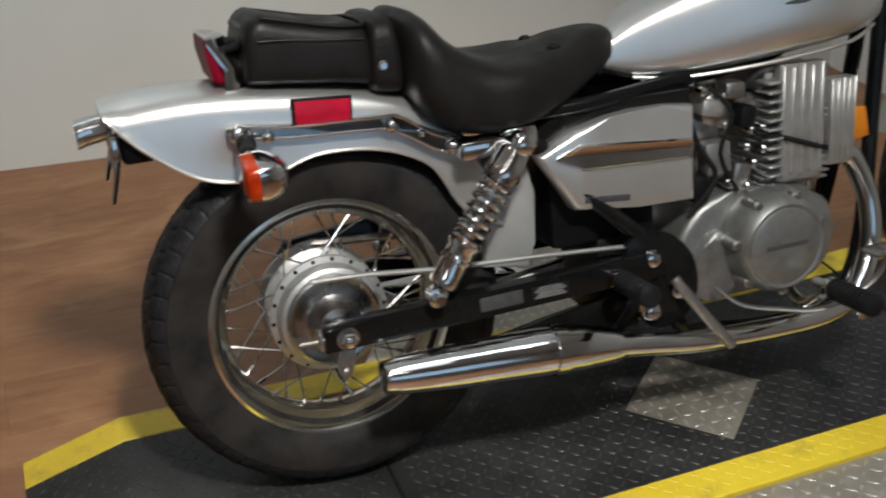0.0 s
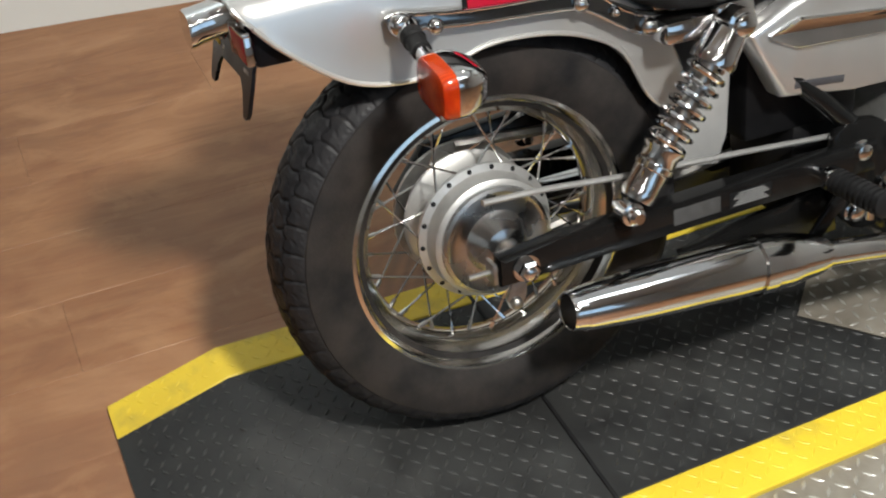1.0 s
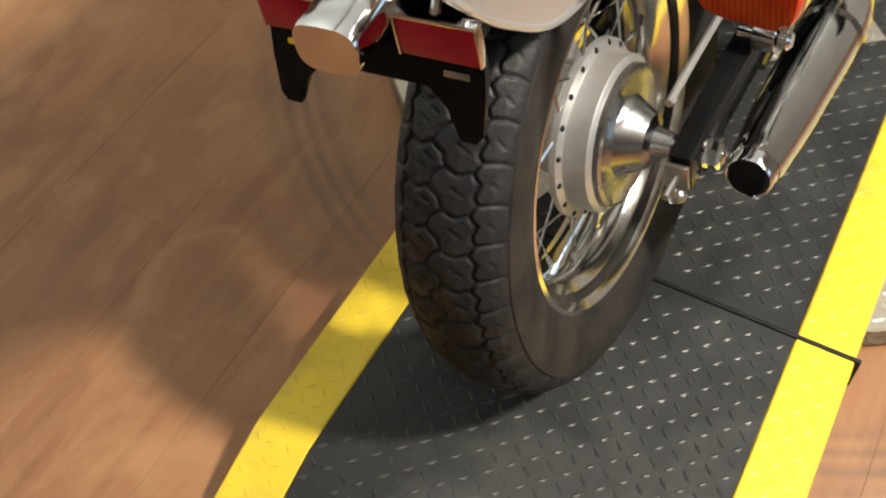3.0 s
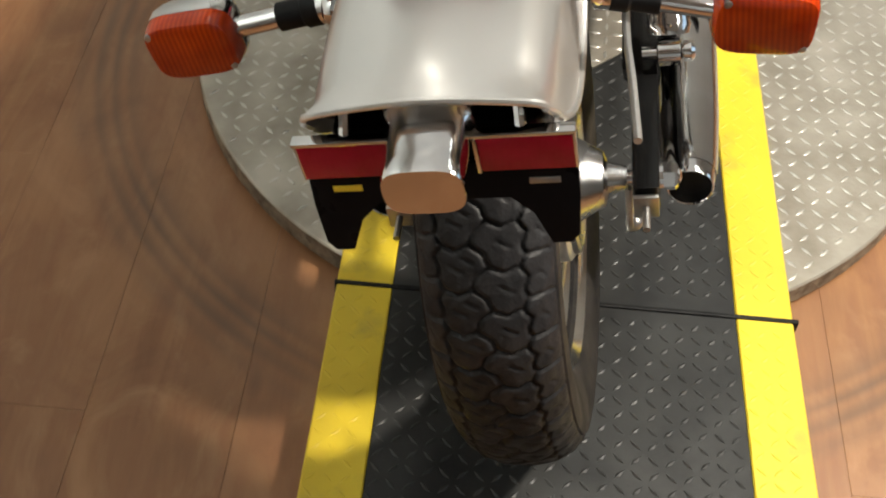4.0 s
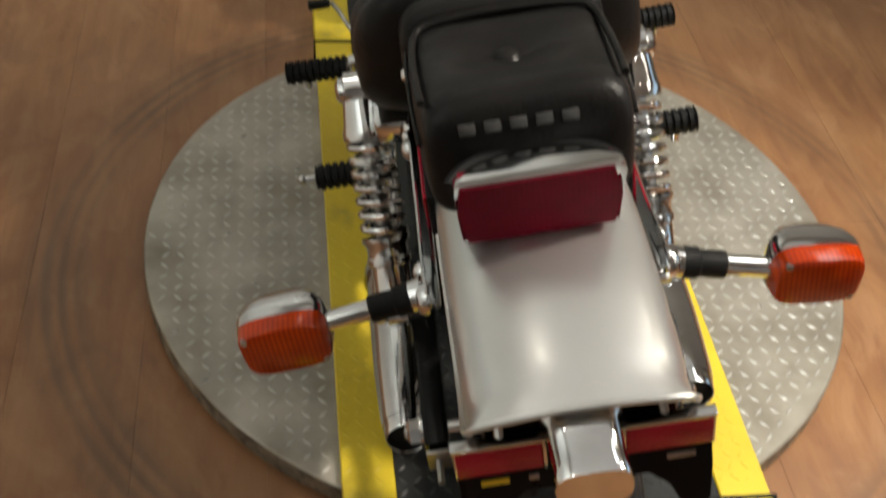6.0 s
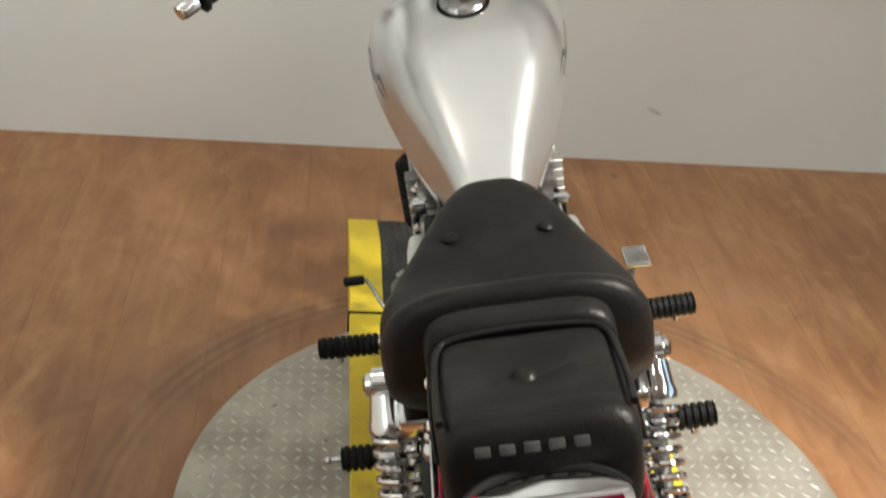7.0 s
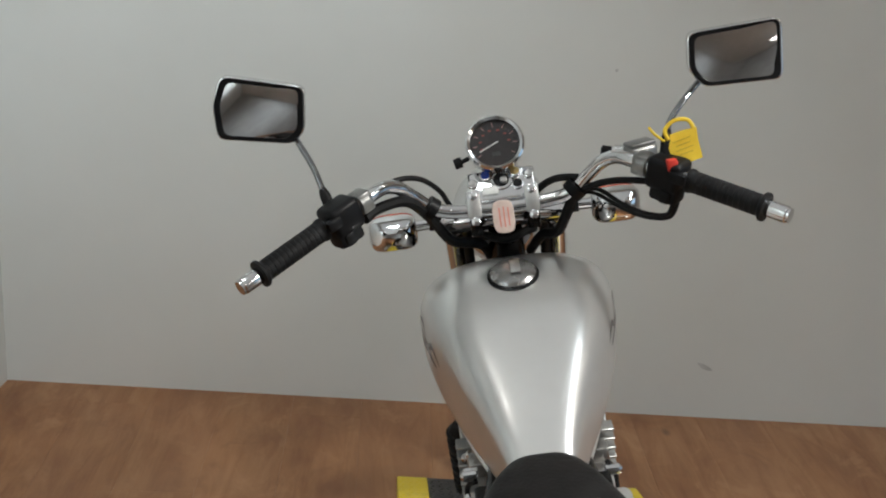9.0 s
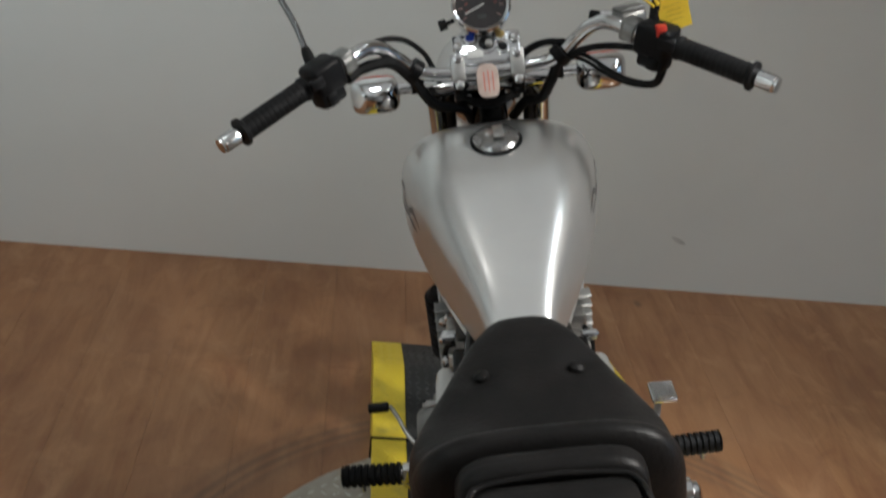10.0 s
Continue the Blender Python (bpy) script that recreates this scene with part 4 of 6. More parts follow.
front_v = [bm.verts.new((x, -0.294 - (0.632 - z) * 0.27, z)) for x, z in hang]
back_v = [bm.verts.new((x, -0.289 - (0.632 - z) * 0.27, z)) for x, z in hang]
bm.faces.new(front_v)
bm.faces.new(back_v[::-1])
for i in range(len(hang)):
    j = (i + 1) % len(hang)
    bm.faces.new((front_v[i], front_v[j], back_v[j], back_v[i]))
bracket = part("plate_bracket", bm, BRACKET, motorcycle, "black number plate bracket with two prongs")
bm = bmesh.new()
block(bm, (0, -0.262, 0.640), (0.15, 0.05, 0.05), 0.008)
part("bracket_base", bm, BRACKET, motorcycle)
for x, w, m_ in ((-0.070, 0.022, TAGY), (0.074, 0.022, STEEL), (-0.040, 0.008, STEEL)):
    bm = bmesh.new()
    block(bm, (x, -0.2984, 0.617), (w, 0.0012, 0.005), 0.0003, Matrix.Rotation(radians(-15), 4, "X"))
    part("slot", bm, m_, bracket)


# turn signals, front and rear
def turn_signal(base, tip, facing, tilt=0, droop=0):
    """Stem from base to tip with an oblong amber lens that faces forward or back (facing = +1 or -1)."""
    unit = new("turn_signal")
    unit.parent = motorcycle
    b_, t_ = Vector(base), Vector(tip)
    s = 1 if t_.x > b_.x else -1
    mid = b_ + (t_ - b_) * 0.5
    bm = bmesh.new()
    tube(bm, [b_, b_ + (mid - b_) * 0.3], [0.016, 0.014], 16, 1)
    part("base", bm, CHROME, unit)
    bm = bmesh.new()
    tube(bm, [mid, t_], [0.0095, 0.0095], 14, 1)
    part("stem", bm, CHROME, unit, "chrome stem")
    bm = bmesh.new()
    tube(bm, [b_ + (mid - b_) * 0.25, b_ + (mid - b_) * 0.55, b_ + (mid - b_) * 0.6, mid + (t_ - mid) * 0.1], [0.0145, 0.0145, 0.0125, 0.0125], 16, 1)
    part("boot", bm, RUBBER, unit, "black rubber boot")
    c = t_ + Vector((s * 0.039, 0, -0.006))
    outline = [(0.0400 * math.copysign(abs(math.cos(a)) ** 0.5, math.cos(a)), 0.0288 * math.copysign(abs(math.sin(a)) ** 0.5, math.sin(a))) for a in (2 * math.pi * k / 32 for k in range(32))]
    swing = Matrix.Translation(c) @ Matrix.Rotation(radians(s * droop), 4, "Y") @ Matrix.Rotation(radians(tilt), 4, "X") @ Matrix.Translation(-c)
    bm = bmesh.new()
    rings(bm, [[c + Vector((x * k, facing * d, z * k)) for x, z in outline] for d, k in ((-0.006, 0.99), (0.008, 1.0), (0.016, 0.985), (0.021, 0.94), (0.0235, 0.8))])
    bmesh.ops.transform(bm, matrix=swing, verts=bm.verts)
    part("lens", bm, AMBER, unit, "amber lens with fine ribs")
    bm = bmesh.new()
    rings(bm, [[c + Vector((x * k, facing * d, z * k)) for x, z in outline] for d, k in ((0.004, 1.02), (-0.006, 1.035), (-0.018, 0.95), (-0.032, 0.72), (-0.040, 0.4))])
    bmesh.ops.transform(bm, matrix=swing, verts=bm.verts)
    part("shell", bm, CHROME, unit, "chrome shell")
    for u, w in ((-0.031, 0.020), (0.031, -0.020)):
        bm = bmesh.new()
        lathe(bm, [(0.018 * facing, 0.0035), (0.0222 * facing, 0.0035), (0.023 * facing, 0.002)], c + Vector((u, 0, w)), 10, (0, 1, 0))
        bmesh.ops.transform(bm, matrix=swing, verts=bm.verts)
        part("screw", bm, STEEL, unit)


turn_signal((0.108, -0.110, 0.634), (0.196, -0.116, 0.613), -1, 0, 8)
turn_signal((-0.108, -0.110, 0.640), (-0.196, -0.112, 0.626), -1, 0, 5)

# pillion seat
bm = bmesh.new()
loops = []
PIL = [(-0.090, 0.745, 0.072, 0.712), (-0.086, 0.782, 0.081, 0.705), (-0.078, 0.804, 0.086, 0.703), (-0.062, 0.813, 0.089, 0.701), (-0.035, 0.806, 0.091, 0.699), (0.0, 0.797, 0.093, 0.695), (0.05, 0.787, 0.094, 0.690), (0.082, 0.783, 0.093, 0.684), (0.100, 0.774, 0.088, 0.68), (0.108, 0.748, 0.078, 0.68)]
BAND = [(0.100, 0.754, 0.086, 0.672), (0.106, 0.781, 0.096, 0.668), (0.125, 0.788, 0.099, 0.664), (0.142, 0.781, 0.098, 0.662), (0.150, 0.755, 0.090, 0.662)]


def cushion(table, y0, y1, n, dip=0.0, pw=3.2):
    loops = []
    for k in range(n + 1):
        y = y0 + (y1 - y0) * k / n
        zt, hw, zb = curve_at(table, y)
        zc = zb + (zt - zb) * 0.38
        loop = []
        for i in range(56):
            a = 2 * math.pi * i / 56
            c, s_ = math.cos(a), math.sin(a)
            x = hw * math.copysign(abs(c) ** (2 / pw), c)
            z = zc + ((zt - zc) if s_ > 0 else (zc - zb)) * math.copysign(abs(s_) ** (2 / pw), s_)
            if s_ > 0.3 and dip:
                z -= dip(y) * (1 - (x / hw) ** 2)
            loop.append((x, y, z))
        loops.append(loop)
    return loops


rings(bm, cushion(PIL, -0.090, 0.108, 52, lambda y: 0.003, 4.6))
for v_ in bm.verts:
    d = math.hypot(v_.co.x + 0.004, (v_.co.y - 0.034) * 1.15)
    if v_.co.z > 0.75 and d < 0.075:
        v_.co.z -= 0.021 * (1 - d / 0.075) ** 1.8
pillion = part("pillion_seat", bm, VINYL, motorcycle, "black vinyl pillion seat with a button", 60)
bm = bmesh.new()
lathe(bm, [(-0.004, 0.0125), (0.003, 0.0125), (0.007, 0.009), (0.0085, 0.002)], (-0.004, 0.034, 0.7705), 18, (0, 0, 1))
part("button", bm, VINYL, pillion)
bm = bmesh.new()
rings(bm, cushion(BAND, 0.100, 0.150, 16, lambda y: 0.001, 4.6))
part("padded_band", bm, VINYL, pillion, "padded black vinyl band across the front", 60)
bm = bmesh.new()
tube(bm, [(-0.0835, -0.058, 0.805), (-0.086, -0.02, 0.796), (-0.087, 0.04, 0.782), (-0.083, 0.085, 0.775), (-0.066, 0.100, 0.776), (0, 0.103, 0.779), (0.066, 0.100, 0.776), (0.083, 0.085, 0.775), (0.087, 0.04, 0.782), (0.086, -0.02, 0.796), (0.0835, -0.058, 0.805)], 0.0036, 10, 6)
part("piping", bm, VINYL, pillion)
for s in (1, -1):
    bm = bmesh.new()
    tube(bm, [(s * 0.0900, -0.068, 0.771), (s * 0.0922, -0.03, 0.769), (s * 0.0940, 0.03, 0.762), (s * 0.0932, 0.09, 0.756)], 0.0022, 8, 4)
    part("side_seam", bm, VINYL, pillion)
# worn marks on the back of the pillion seat
for k in range(5):
    bm = bmesh.new()
    block(bm, (-0.050 + k * 0.021, -0.0835, 0.791), (0.0135, 0.009, 0.0030), 0.0008, Matrix.Rotation(radians(62), 4, "X"))
    part("pressed_mark", bm, LETTER, pillion)

# rider's seat
RID = [(0.150, 0.752, 0.098, 0.672), (0.157, 0.780, 0.126, 0.655), (0.172, 0.789, 0.142, 0.630), (0.195, 0.776, 0.150, 0.605), (0.222, 0.746, 0.1525, 0.588), (0.262, 0.721, 0.1545, 0.578), (0.30, 0.708, 0.1585, 0.577), (0.33, 0.704, 0.1565, 0.580), (0.36, 0.703, 0.146, 0.586), (0.39, 0.704, 0.132, 0.594), (0.42, 0.706, 0.117, 0.602), (0.47, 0.712, 0.091, 0.625), (0.51, 0.716, 0.066, 0.645), (0.535, 0.712, 0.043, 0.658), (0.552, 0.690, 0.022, 0.668)]
bm = bmesh.new()
rings(bm, cushion(RID, 0.150, 0.552, 72, lambda y: 0.012 * math.exp(-((y - 0.30) / 0.09) ** 2), 3.3))
for v_ in bm.verts:
    for s in (1, -1):
        d = math.hypot(v_.co.x - s * 0.060, v_.co.y - 0.419)
        if v_.co.z > 0.66 and d < 0.046:
            v_.co.z -= 0.009 * (1 - d / 0.046) ** 1.7
rider = part("rider_seat", bm, VINYL, motorcycle, "black vinyl bucket seat with two buttons", 60)
for s in (1, -1):
    bm = bmesh.new()
    lathe(bm, [(-0.006, 0.0105), (0.003, 0.0105), (0.006, 0.007), (0.007, 0.002)], (s * 0.060, 0.419, 0.697), 16, (s * 0.25, 0, 1))
    part("button", bm, VINYL, rider)
mirrored(lambda bm, s: lathe(bm, [(s * 0.088, 0.010), (s * 0.098, 0.009), (s * 0.102, 0.005)], (0, 0.118, 0.712), 14), "seat_bolt", CHROME)

# fuel tank
TANK = [(0.505, 0.684, 0.038, 0.645), (0.53, 0.694, 0.044, 0.635), (0.56, 0.714, 0.052, 0.622), (0.60, 0.736, 0.065, 0.614), (0.65, 0.760, 0.083, 0.612), (0.72, 0.791, 0.109, 0.615), (0.80, 0.822, 0.134, 0.622), (0.87, 0.841, 0.151, 0.630), (0.93, 0.845, 0.160, 0.638), (0.975, 0.832, 0.153, 0.646), (1.010, 0.806, 0.132, 0.655), (1.038, 0.766, 0.098, 0.668), (1.055, 0.72, 0.055, 0.69)]


def tank_power(y):
    """How square the upper cross-section is: the front is rounder."""
    return float(np.interp(y, [0.6, 0.8, 0.97], [4.6, 4.2, 2.9]))


bm = bmesh.new()
loops = []
for k in range(49):
    y = 0.505 + 0.55 * k / 48
    zt, hw, zb = curve_at(TANK, y)
    zc = zb + (zt - zb) * 0.42
    loop = []
    for i in range(72):
        a = 2 * math.pi * i / 72
        c, s_ = math.cos(a), math.sin(a)
        up = s_ > 0
        pw = tank_power(y) if up else 3.2
        x = hw * math.copysign(abs(c) ** (2 / pw), c)
        z = zc + ((zt - zc) if up else (zc - zb)) * math.copysign(abs(s_) ** (2 / pw), s_)
        loop.append((x, y, z))
    loops.append(loop)
rings(bm, loops)
tank = part("fuel_tank", bm, SILVER, motorcycle, "silver teardrop fuel tank", 60)
bm = bmesh.new()
lathe(bm, [(-0.006, 0.041), (0.002, 0.041), (0.004, 0.037), (0.0045, 0.001)], (0, 0.866, 0.840), 40, (0, -0.26, 0.965))
part("filler_ring", bm, BLACK, tank, "black ring round the filler")
bm = bmesh.new()
lathe(bm, [(0.001, 0.0365), (0.007, 0.0365), (0.011, 0.033), (0.0125, 0.022), (0.013, 0.001)], (0, 0.866, 0.840), 40, (0, -0.26, 0.965))
part("filler_cap", bm, POLISH, tank, "chrome filler cap with key flap")
bm = bmesh.new()
block(bm, (0.004, 0.864, 0.8565), (0.016, 0.03, 0.003), 0.001, Matrix.Rotation(radians(19), 4, "X"))
part("key_flap", bm, STEEL, tank)
# lower tank seam
bm = bmesh.new()
for s in (1, -1):
    tube(bm, [(s * lerp(TANK, y)[1] * 0.84, y, lerp(TANK, y)[2] + 0.003) for y in (0.57, 0.65, 0.75, 0.85, 0.95, 1.02)], 0.0035, 8, 4)
part("tank_seam", bm, SILVER, tank)
# tank emblem as plain strokes lying on the paint


def tank_side(y, z):
    zt, hw, zb = curve_at(TANK, y)
    zc = zb + (zt - zb) * 0.42
    k = (z - zc) / ((zt - zc) if z > zc else (zc - zb))
    return hw * max(0.0, 1 - abs(k) ** (tank_power(y) if z > zc else 3.2)) ** (1 / (tank_power(y) if z > zc else 3.2))


def stroke(bm, s, pts, w):
    """A flat brush stroke on the tank's side through (y, z) points."""
    line = smooth_line([(0, *p) for p in pts], 5)
    n = len(line)
    up, dn = [], []
    for i, p in enumerate(line):
        h = w * math.sin(math.pi * (i + 0.4) / n)
        for row, e in ((up, h), (dn, -h)):
            row.append(bm.verts.new((s * (tank_side(p.y, p.z + e) + 0.0006), p.y, p.z + e)))
    for i in range(n - 1):
        bm.faces.new((up[i], up[i + 1], dn[i + 1], dn[i]))


for pts, w in (([(0.79, 0.735), (0.83, 0.752), (0.86, 0.742), (0.90, 0.758)], 0.006), ([(0.81, 0.725), (0.85, 0.730), (0.88, 0.744)], 0.005), ([(0.86, 0.730), (0.90, 0.737), (0.95, 0.760)], 0.006), ([(0.87, 0.755), (0.89, 0.772), (0.92, 0.770)], 0.004)):
    for s in (1, -1):
        bm = bmesh.new()
        stroke(bm, s, pts, w)
        part("emblem_stroke", bm, DECAL, tank, "dark swirling tank decal")


# side covers
mirrored(lambda bm, s: slab(bm, [(0.352, 0.533), (0.42, 0.566), (0.48, 0.579), (0.53, 0.584), (0.59, 0.583), (0.642, 0.577), (0.640, 0.411), (0.53, 0.419), (0.414, 0.431)], s * 0.080, s * 0.128, 0.012, 4), "side_cover", SILVER, "silver painted side cover")


def side_trim(bm, s):
    """A bright moulding with a hollow along its middle, pointed at its back end."""
    loops = []
    for k in range(23):
        u = k / 22
        y = 0.383 + 0.250 * u
        h = 0.0225 * min(1.0, 0.10 + u * 5.0) - 0.006 * u
        mid = 0.526 - 0.020 * u
        loops.append([(s * x, y, mid + h * v) for v, x in ((-1.0, 0.124), (-1.0, 0.1315), (-0.86, 0.1342), (-0.70, 0.1335), (-0.25, 0.1305), (0.25, 0.1302), (0.70, 0.1330), (0.86, 0.1342), (1.0, 0.1315), (1.0, 0.124))])
    rings(bm, loops)


mirrored(side_trim, "side_trim", CHROME, "bright chrome moulding on the side cover")
mirrored(lambda bm, s: block(bm, (s * 0.1283, 0.472, 0.4435), (0.001, 0.084, 0.011), 0.0004, Matrix.Rotation(radians(-6), 4, "X")), "cover_mark", DECAL)
mirrored(lambda bm, s: slab(bm, [(0.33, 0.575), (0.48, 0.60), (0.65, 0.603), (0.65, 0.575), (0.5, 0.56), (0.36, 0.535)], s * 0.07, s * 0.10, 0.004), "seat_rail", BLACK)

# grey inner flap ahead of the rear wheel
bm = bmesh.new()
slab(bm, [(0.262, 0.345), (0.285, 0.46), (0.318, 0.53), (0.350, 0.525), (0.366, 0.46), (0.358, 0.375), (0.350, 0.330)], -0.075, 0.075, 0.008)
part("inner_flap", bm, GREY, motorcycle, "light grey inner mudguard flap")

# frame tubes

def frame_tubes(bm, s):
    tube(bm, [(s * 0.085, 0.30, 0.60), (s * 0.095, 0.45, 0.60), (s * 0.07, 0.62, 0.61), (s * 0.045, 0.85, 0.63), (s * 0.03, 1.06, 0.72)], 0.014, 12, 4)
    tube(bm, [(s * 0.100, 0.345, 0.57), (s * 0.112, 0.42, 0.47), (s * 0.12, 0.50, 0.395), (s * 0.122, 0.56, 0.33), (s * 0.115, 0.60, 0.20), (s * 0.10, 0.66, 0.155), (s * 0.095, 0.90, 0.14), (s * 0.07, 1.02, 0.22), (s * 0.035, 1.08, 0.55), (s * 0.025, 1.10, 0.74)], 0.015, 12, 5)


mirrored(frame_tubes, "frame_tube", BLACK, "gloss black frame tube")
bm = bmesh.new()
tube(bm, [(0, 1.075, 0.66), (0, 1.045, 0.86)], 0.030, 20, 1)
part("steering_head", bm, BLACK, motorcycle)
# pivot plates
mirrored(lambda bm, s: slab(bm, round_outline([(0.50, 0.36), (0.57, 0.37), (0.625, 0.32), (0.635, 0.25), (0.60, 0.20), (0.54, 0.20), (0.50, 0.27)], 3), s * 0.122, s * 0.138, 0.004), "pivot_plate", BLACK)


for y, z, r in ((0.544, 0.326, 0.015), (0.540, 0.229, 0.016), (0.497, 0.292, 0.009), (0.597, 0.257, 0.013)):
    mirrored(lambda bm, s: lathe(bm, [(s * 0.136, r * 1.1), (s * 0.140, r * 1.1), (s * 0.141, r * 0.85), (s * 0.150, r * 0.82), (s * 0.152, r * 0.5)], (0, y, z), 12), "pivot_bolt", CHROME)
# battery box and dark mass behind the engine
bm = bmesh.new()
block(bm, (0, 0.49, 0.46), (0.15, 0.20, 0.22), 0.012)
block(bm, (0, 0.53, 0.28), (0.16, 0.12, 0.16), 0.015)
part("battery_box", bm, PLASTIC, motorcycle)

# engine
engine = new("engine")
engine.parent = motorcycle
bm = bmesh.new()
slab(bm, round_outline([(0.625, 0.345), (0.69, 0.40), (0.80, 0.405), (0.89, 0.385), (0.92, 0.30), (0.89, 0.235), (0.83, 0.215), (0.72, 0.215), (0.65, 0.235), (0.615, 0.28)], 3), -0.105, 0.105, 0.014, 3)
part("crankcase", bm, ALLOY, engine, "dull alloy crankcase")
for s in (1, -1):
    bm = bmesh.new()
    lathe(bm, [(s * 0.10, 0.092), (s * 0.158, 0.088), (s * 0.172, 0.082), (s * 0.178, 0.076), (s * 0.176, 0.070), (s * 0.179, 0.064), (s * 0.181, 0.02)], (0, 0.788, 0.312), 56)
    cover = part("clutch_cover", bm, ALLOY, engine, "round alloy engine cover")
    for k in range(7):
        bm = bmesh.new()
        a = 2 * math.pi * k / 7 + 0.3
        lathe(bm, [(s * 0.12, 0.010), (s * 0.160, 0.010), (s * 0.162, 0.006), (s * 0.167, 0.006)], (0, 0.788 + 0.088 * math.cos(a), 0.312 + 0.088 * math.sin(a)), 10)
        part("cover_screw", bm, STEEL, engine)
    bm = bmesh.new()
    block(bm, (s * 0.1815, 0.788, 0.315), (0.0015, 0.085, 0.008), 0.0005)
    part("cover_mark", bm, LETTER, engine)
    bm = bmesh.new()
    slab(bm, round_outline([(0.83, 0.225), (0.885, 0.245), (0.91, 0.30), (0.90, 0.365), (0.86, 0.39), (0.80, 0.395), (0.78, 0.24)], 3), s * 0.09, s * 0.148, 0.012, 3)
    part("front_case", bm, ALLOY, engine)
    bm = bmesh.new()
    slab(bm, round_outline([(0.625, 0.23), (0.645, 0.30), (0.69, 0.345), (0.725, 0.30), (0.725, 0.235), (0.69, 0.215)], 3), s * 0.10, s * 0.122, 0.008, 3)
    part("side_case", bm, ALLOY, engine)
lean_c = Matrix.Translation((0, 0.858, 0.39)) @ Matrix.Rotation(radians(-2), 4, "X")
for k in range(13):
    bm = bmesh.new()
    z = 0.012 + k * 0.0125
    w = 0.100 + 0.006 * math.sin(k * 0.8)
    block(bm, (0, 0, z), (2 * w, 0.142 - 0.008 * (k > 9), 0.0046), 0.0015, None, 1)
    bmesh.ops.transform(bm, matrix=lean_c, verts=bm.verts)
    part("cooling_fin", bm, FIN, engine)
bm = bmesh.new()
block(bm, (0, 0, 0.085), (0.186, 0.132, 0.165), 0.008)
bmesh.ops.transform(bm, matrix=lean_c, verts=bm.verts)
part("cylinder_block", bm, FIN, engine)
bm = bmesh.new()
block(bm, (0, 0, 0.195), (0.175, 0.12, 0.045), 0.014, None, 3)
for s in (1, -1):
    block(bm, (s * 0.082, 0.0, 0.185), (0.03, 0.036, 0.09), 0.006)
    block(bm, (s * 0.082, 0.054, 0.175), (0.03, 0.030, 0.085), 0.006)
bmesh.ops.transform(bm, matrix=lean_c, verts=bm.verts)
part("cylinder_head", bm, ALLOY, engine, "alloy cylinder head")
for s in (1, -1):
    bm = bmesh.new()
    lathe(bm, [(0.0, 0.013), (0.03, 0.013), (0.034, 0.008)], (s * 0.05, 0.79, 0.55), 14, (0, -1, 0.1))
    tube(bm, [(s * 0.05, 0.80, 0.535), (s * 0.05, 0.73, 0.535)], 0.019, 16, 1)
    part("intake", bm, STEEL, engine)
bm = bmesh.new()
block(bm, (0, 0.70, 0.52), (0.13, 0.06, 0.09), 0.01)
lathe(bm, [(-0.095, 0.028), (-0.03, 0.030), (0.03, 0.030), (0.095, 0.028), (0.10, 0.02)], (0, 0.70, 0.555), 24)
part("carburettor", bm, STEEL, engine, "bright carburettor")
for k in range(26):
    a, c, d = random.uniform(0.66, 0.79), random.uniform(0.40, 0.61), random.uniform(0.09, 0.118)
    s = random.choice((1, -1))
    bm = bmesh.new()
    lathe(bm, [(s * (d - 0.02), 0.008), (s * d, 0.008), (s * (d + 0.004), 0.004)], (0, a, c), 8)
    part("fitting", bm, CHROME, engine)
for s in (1, -1):
    for pts, r in (([(0.10, 0.68, 0.60), (0.115, 0.72, 0.55), (0.11, 0.70, 0.48), (0.115, 0.73, 0.41)], 0.004), ([(0.09, 0.64, 0.58), (0.105, 0.66, 0.50), (0.11, 0.69, 0.44), (0.105, 0.64, 0.38)], 0.005)):
        bm = bmesh.new()
        tube(bm, [(s * x, y, z) for x, y, z in pts], r, 8, 4)
        part("hose", bm, RUBBER, engine)
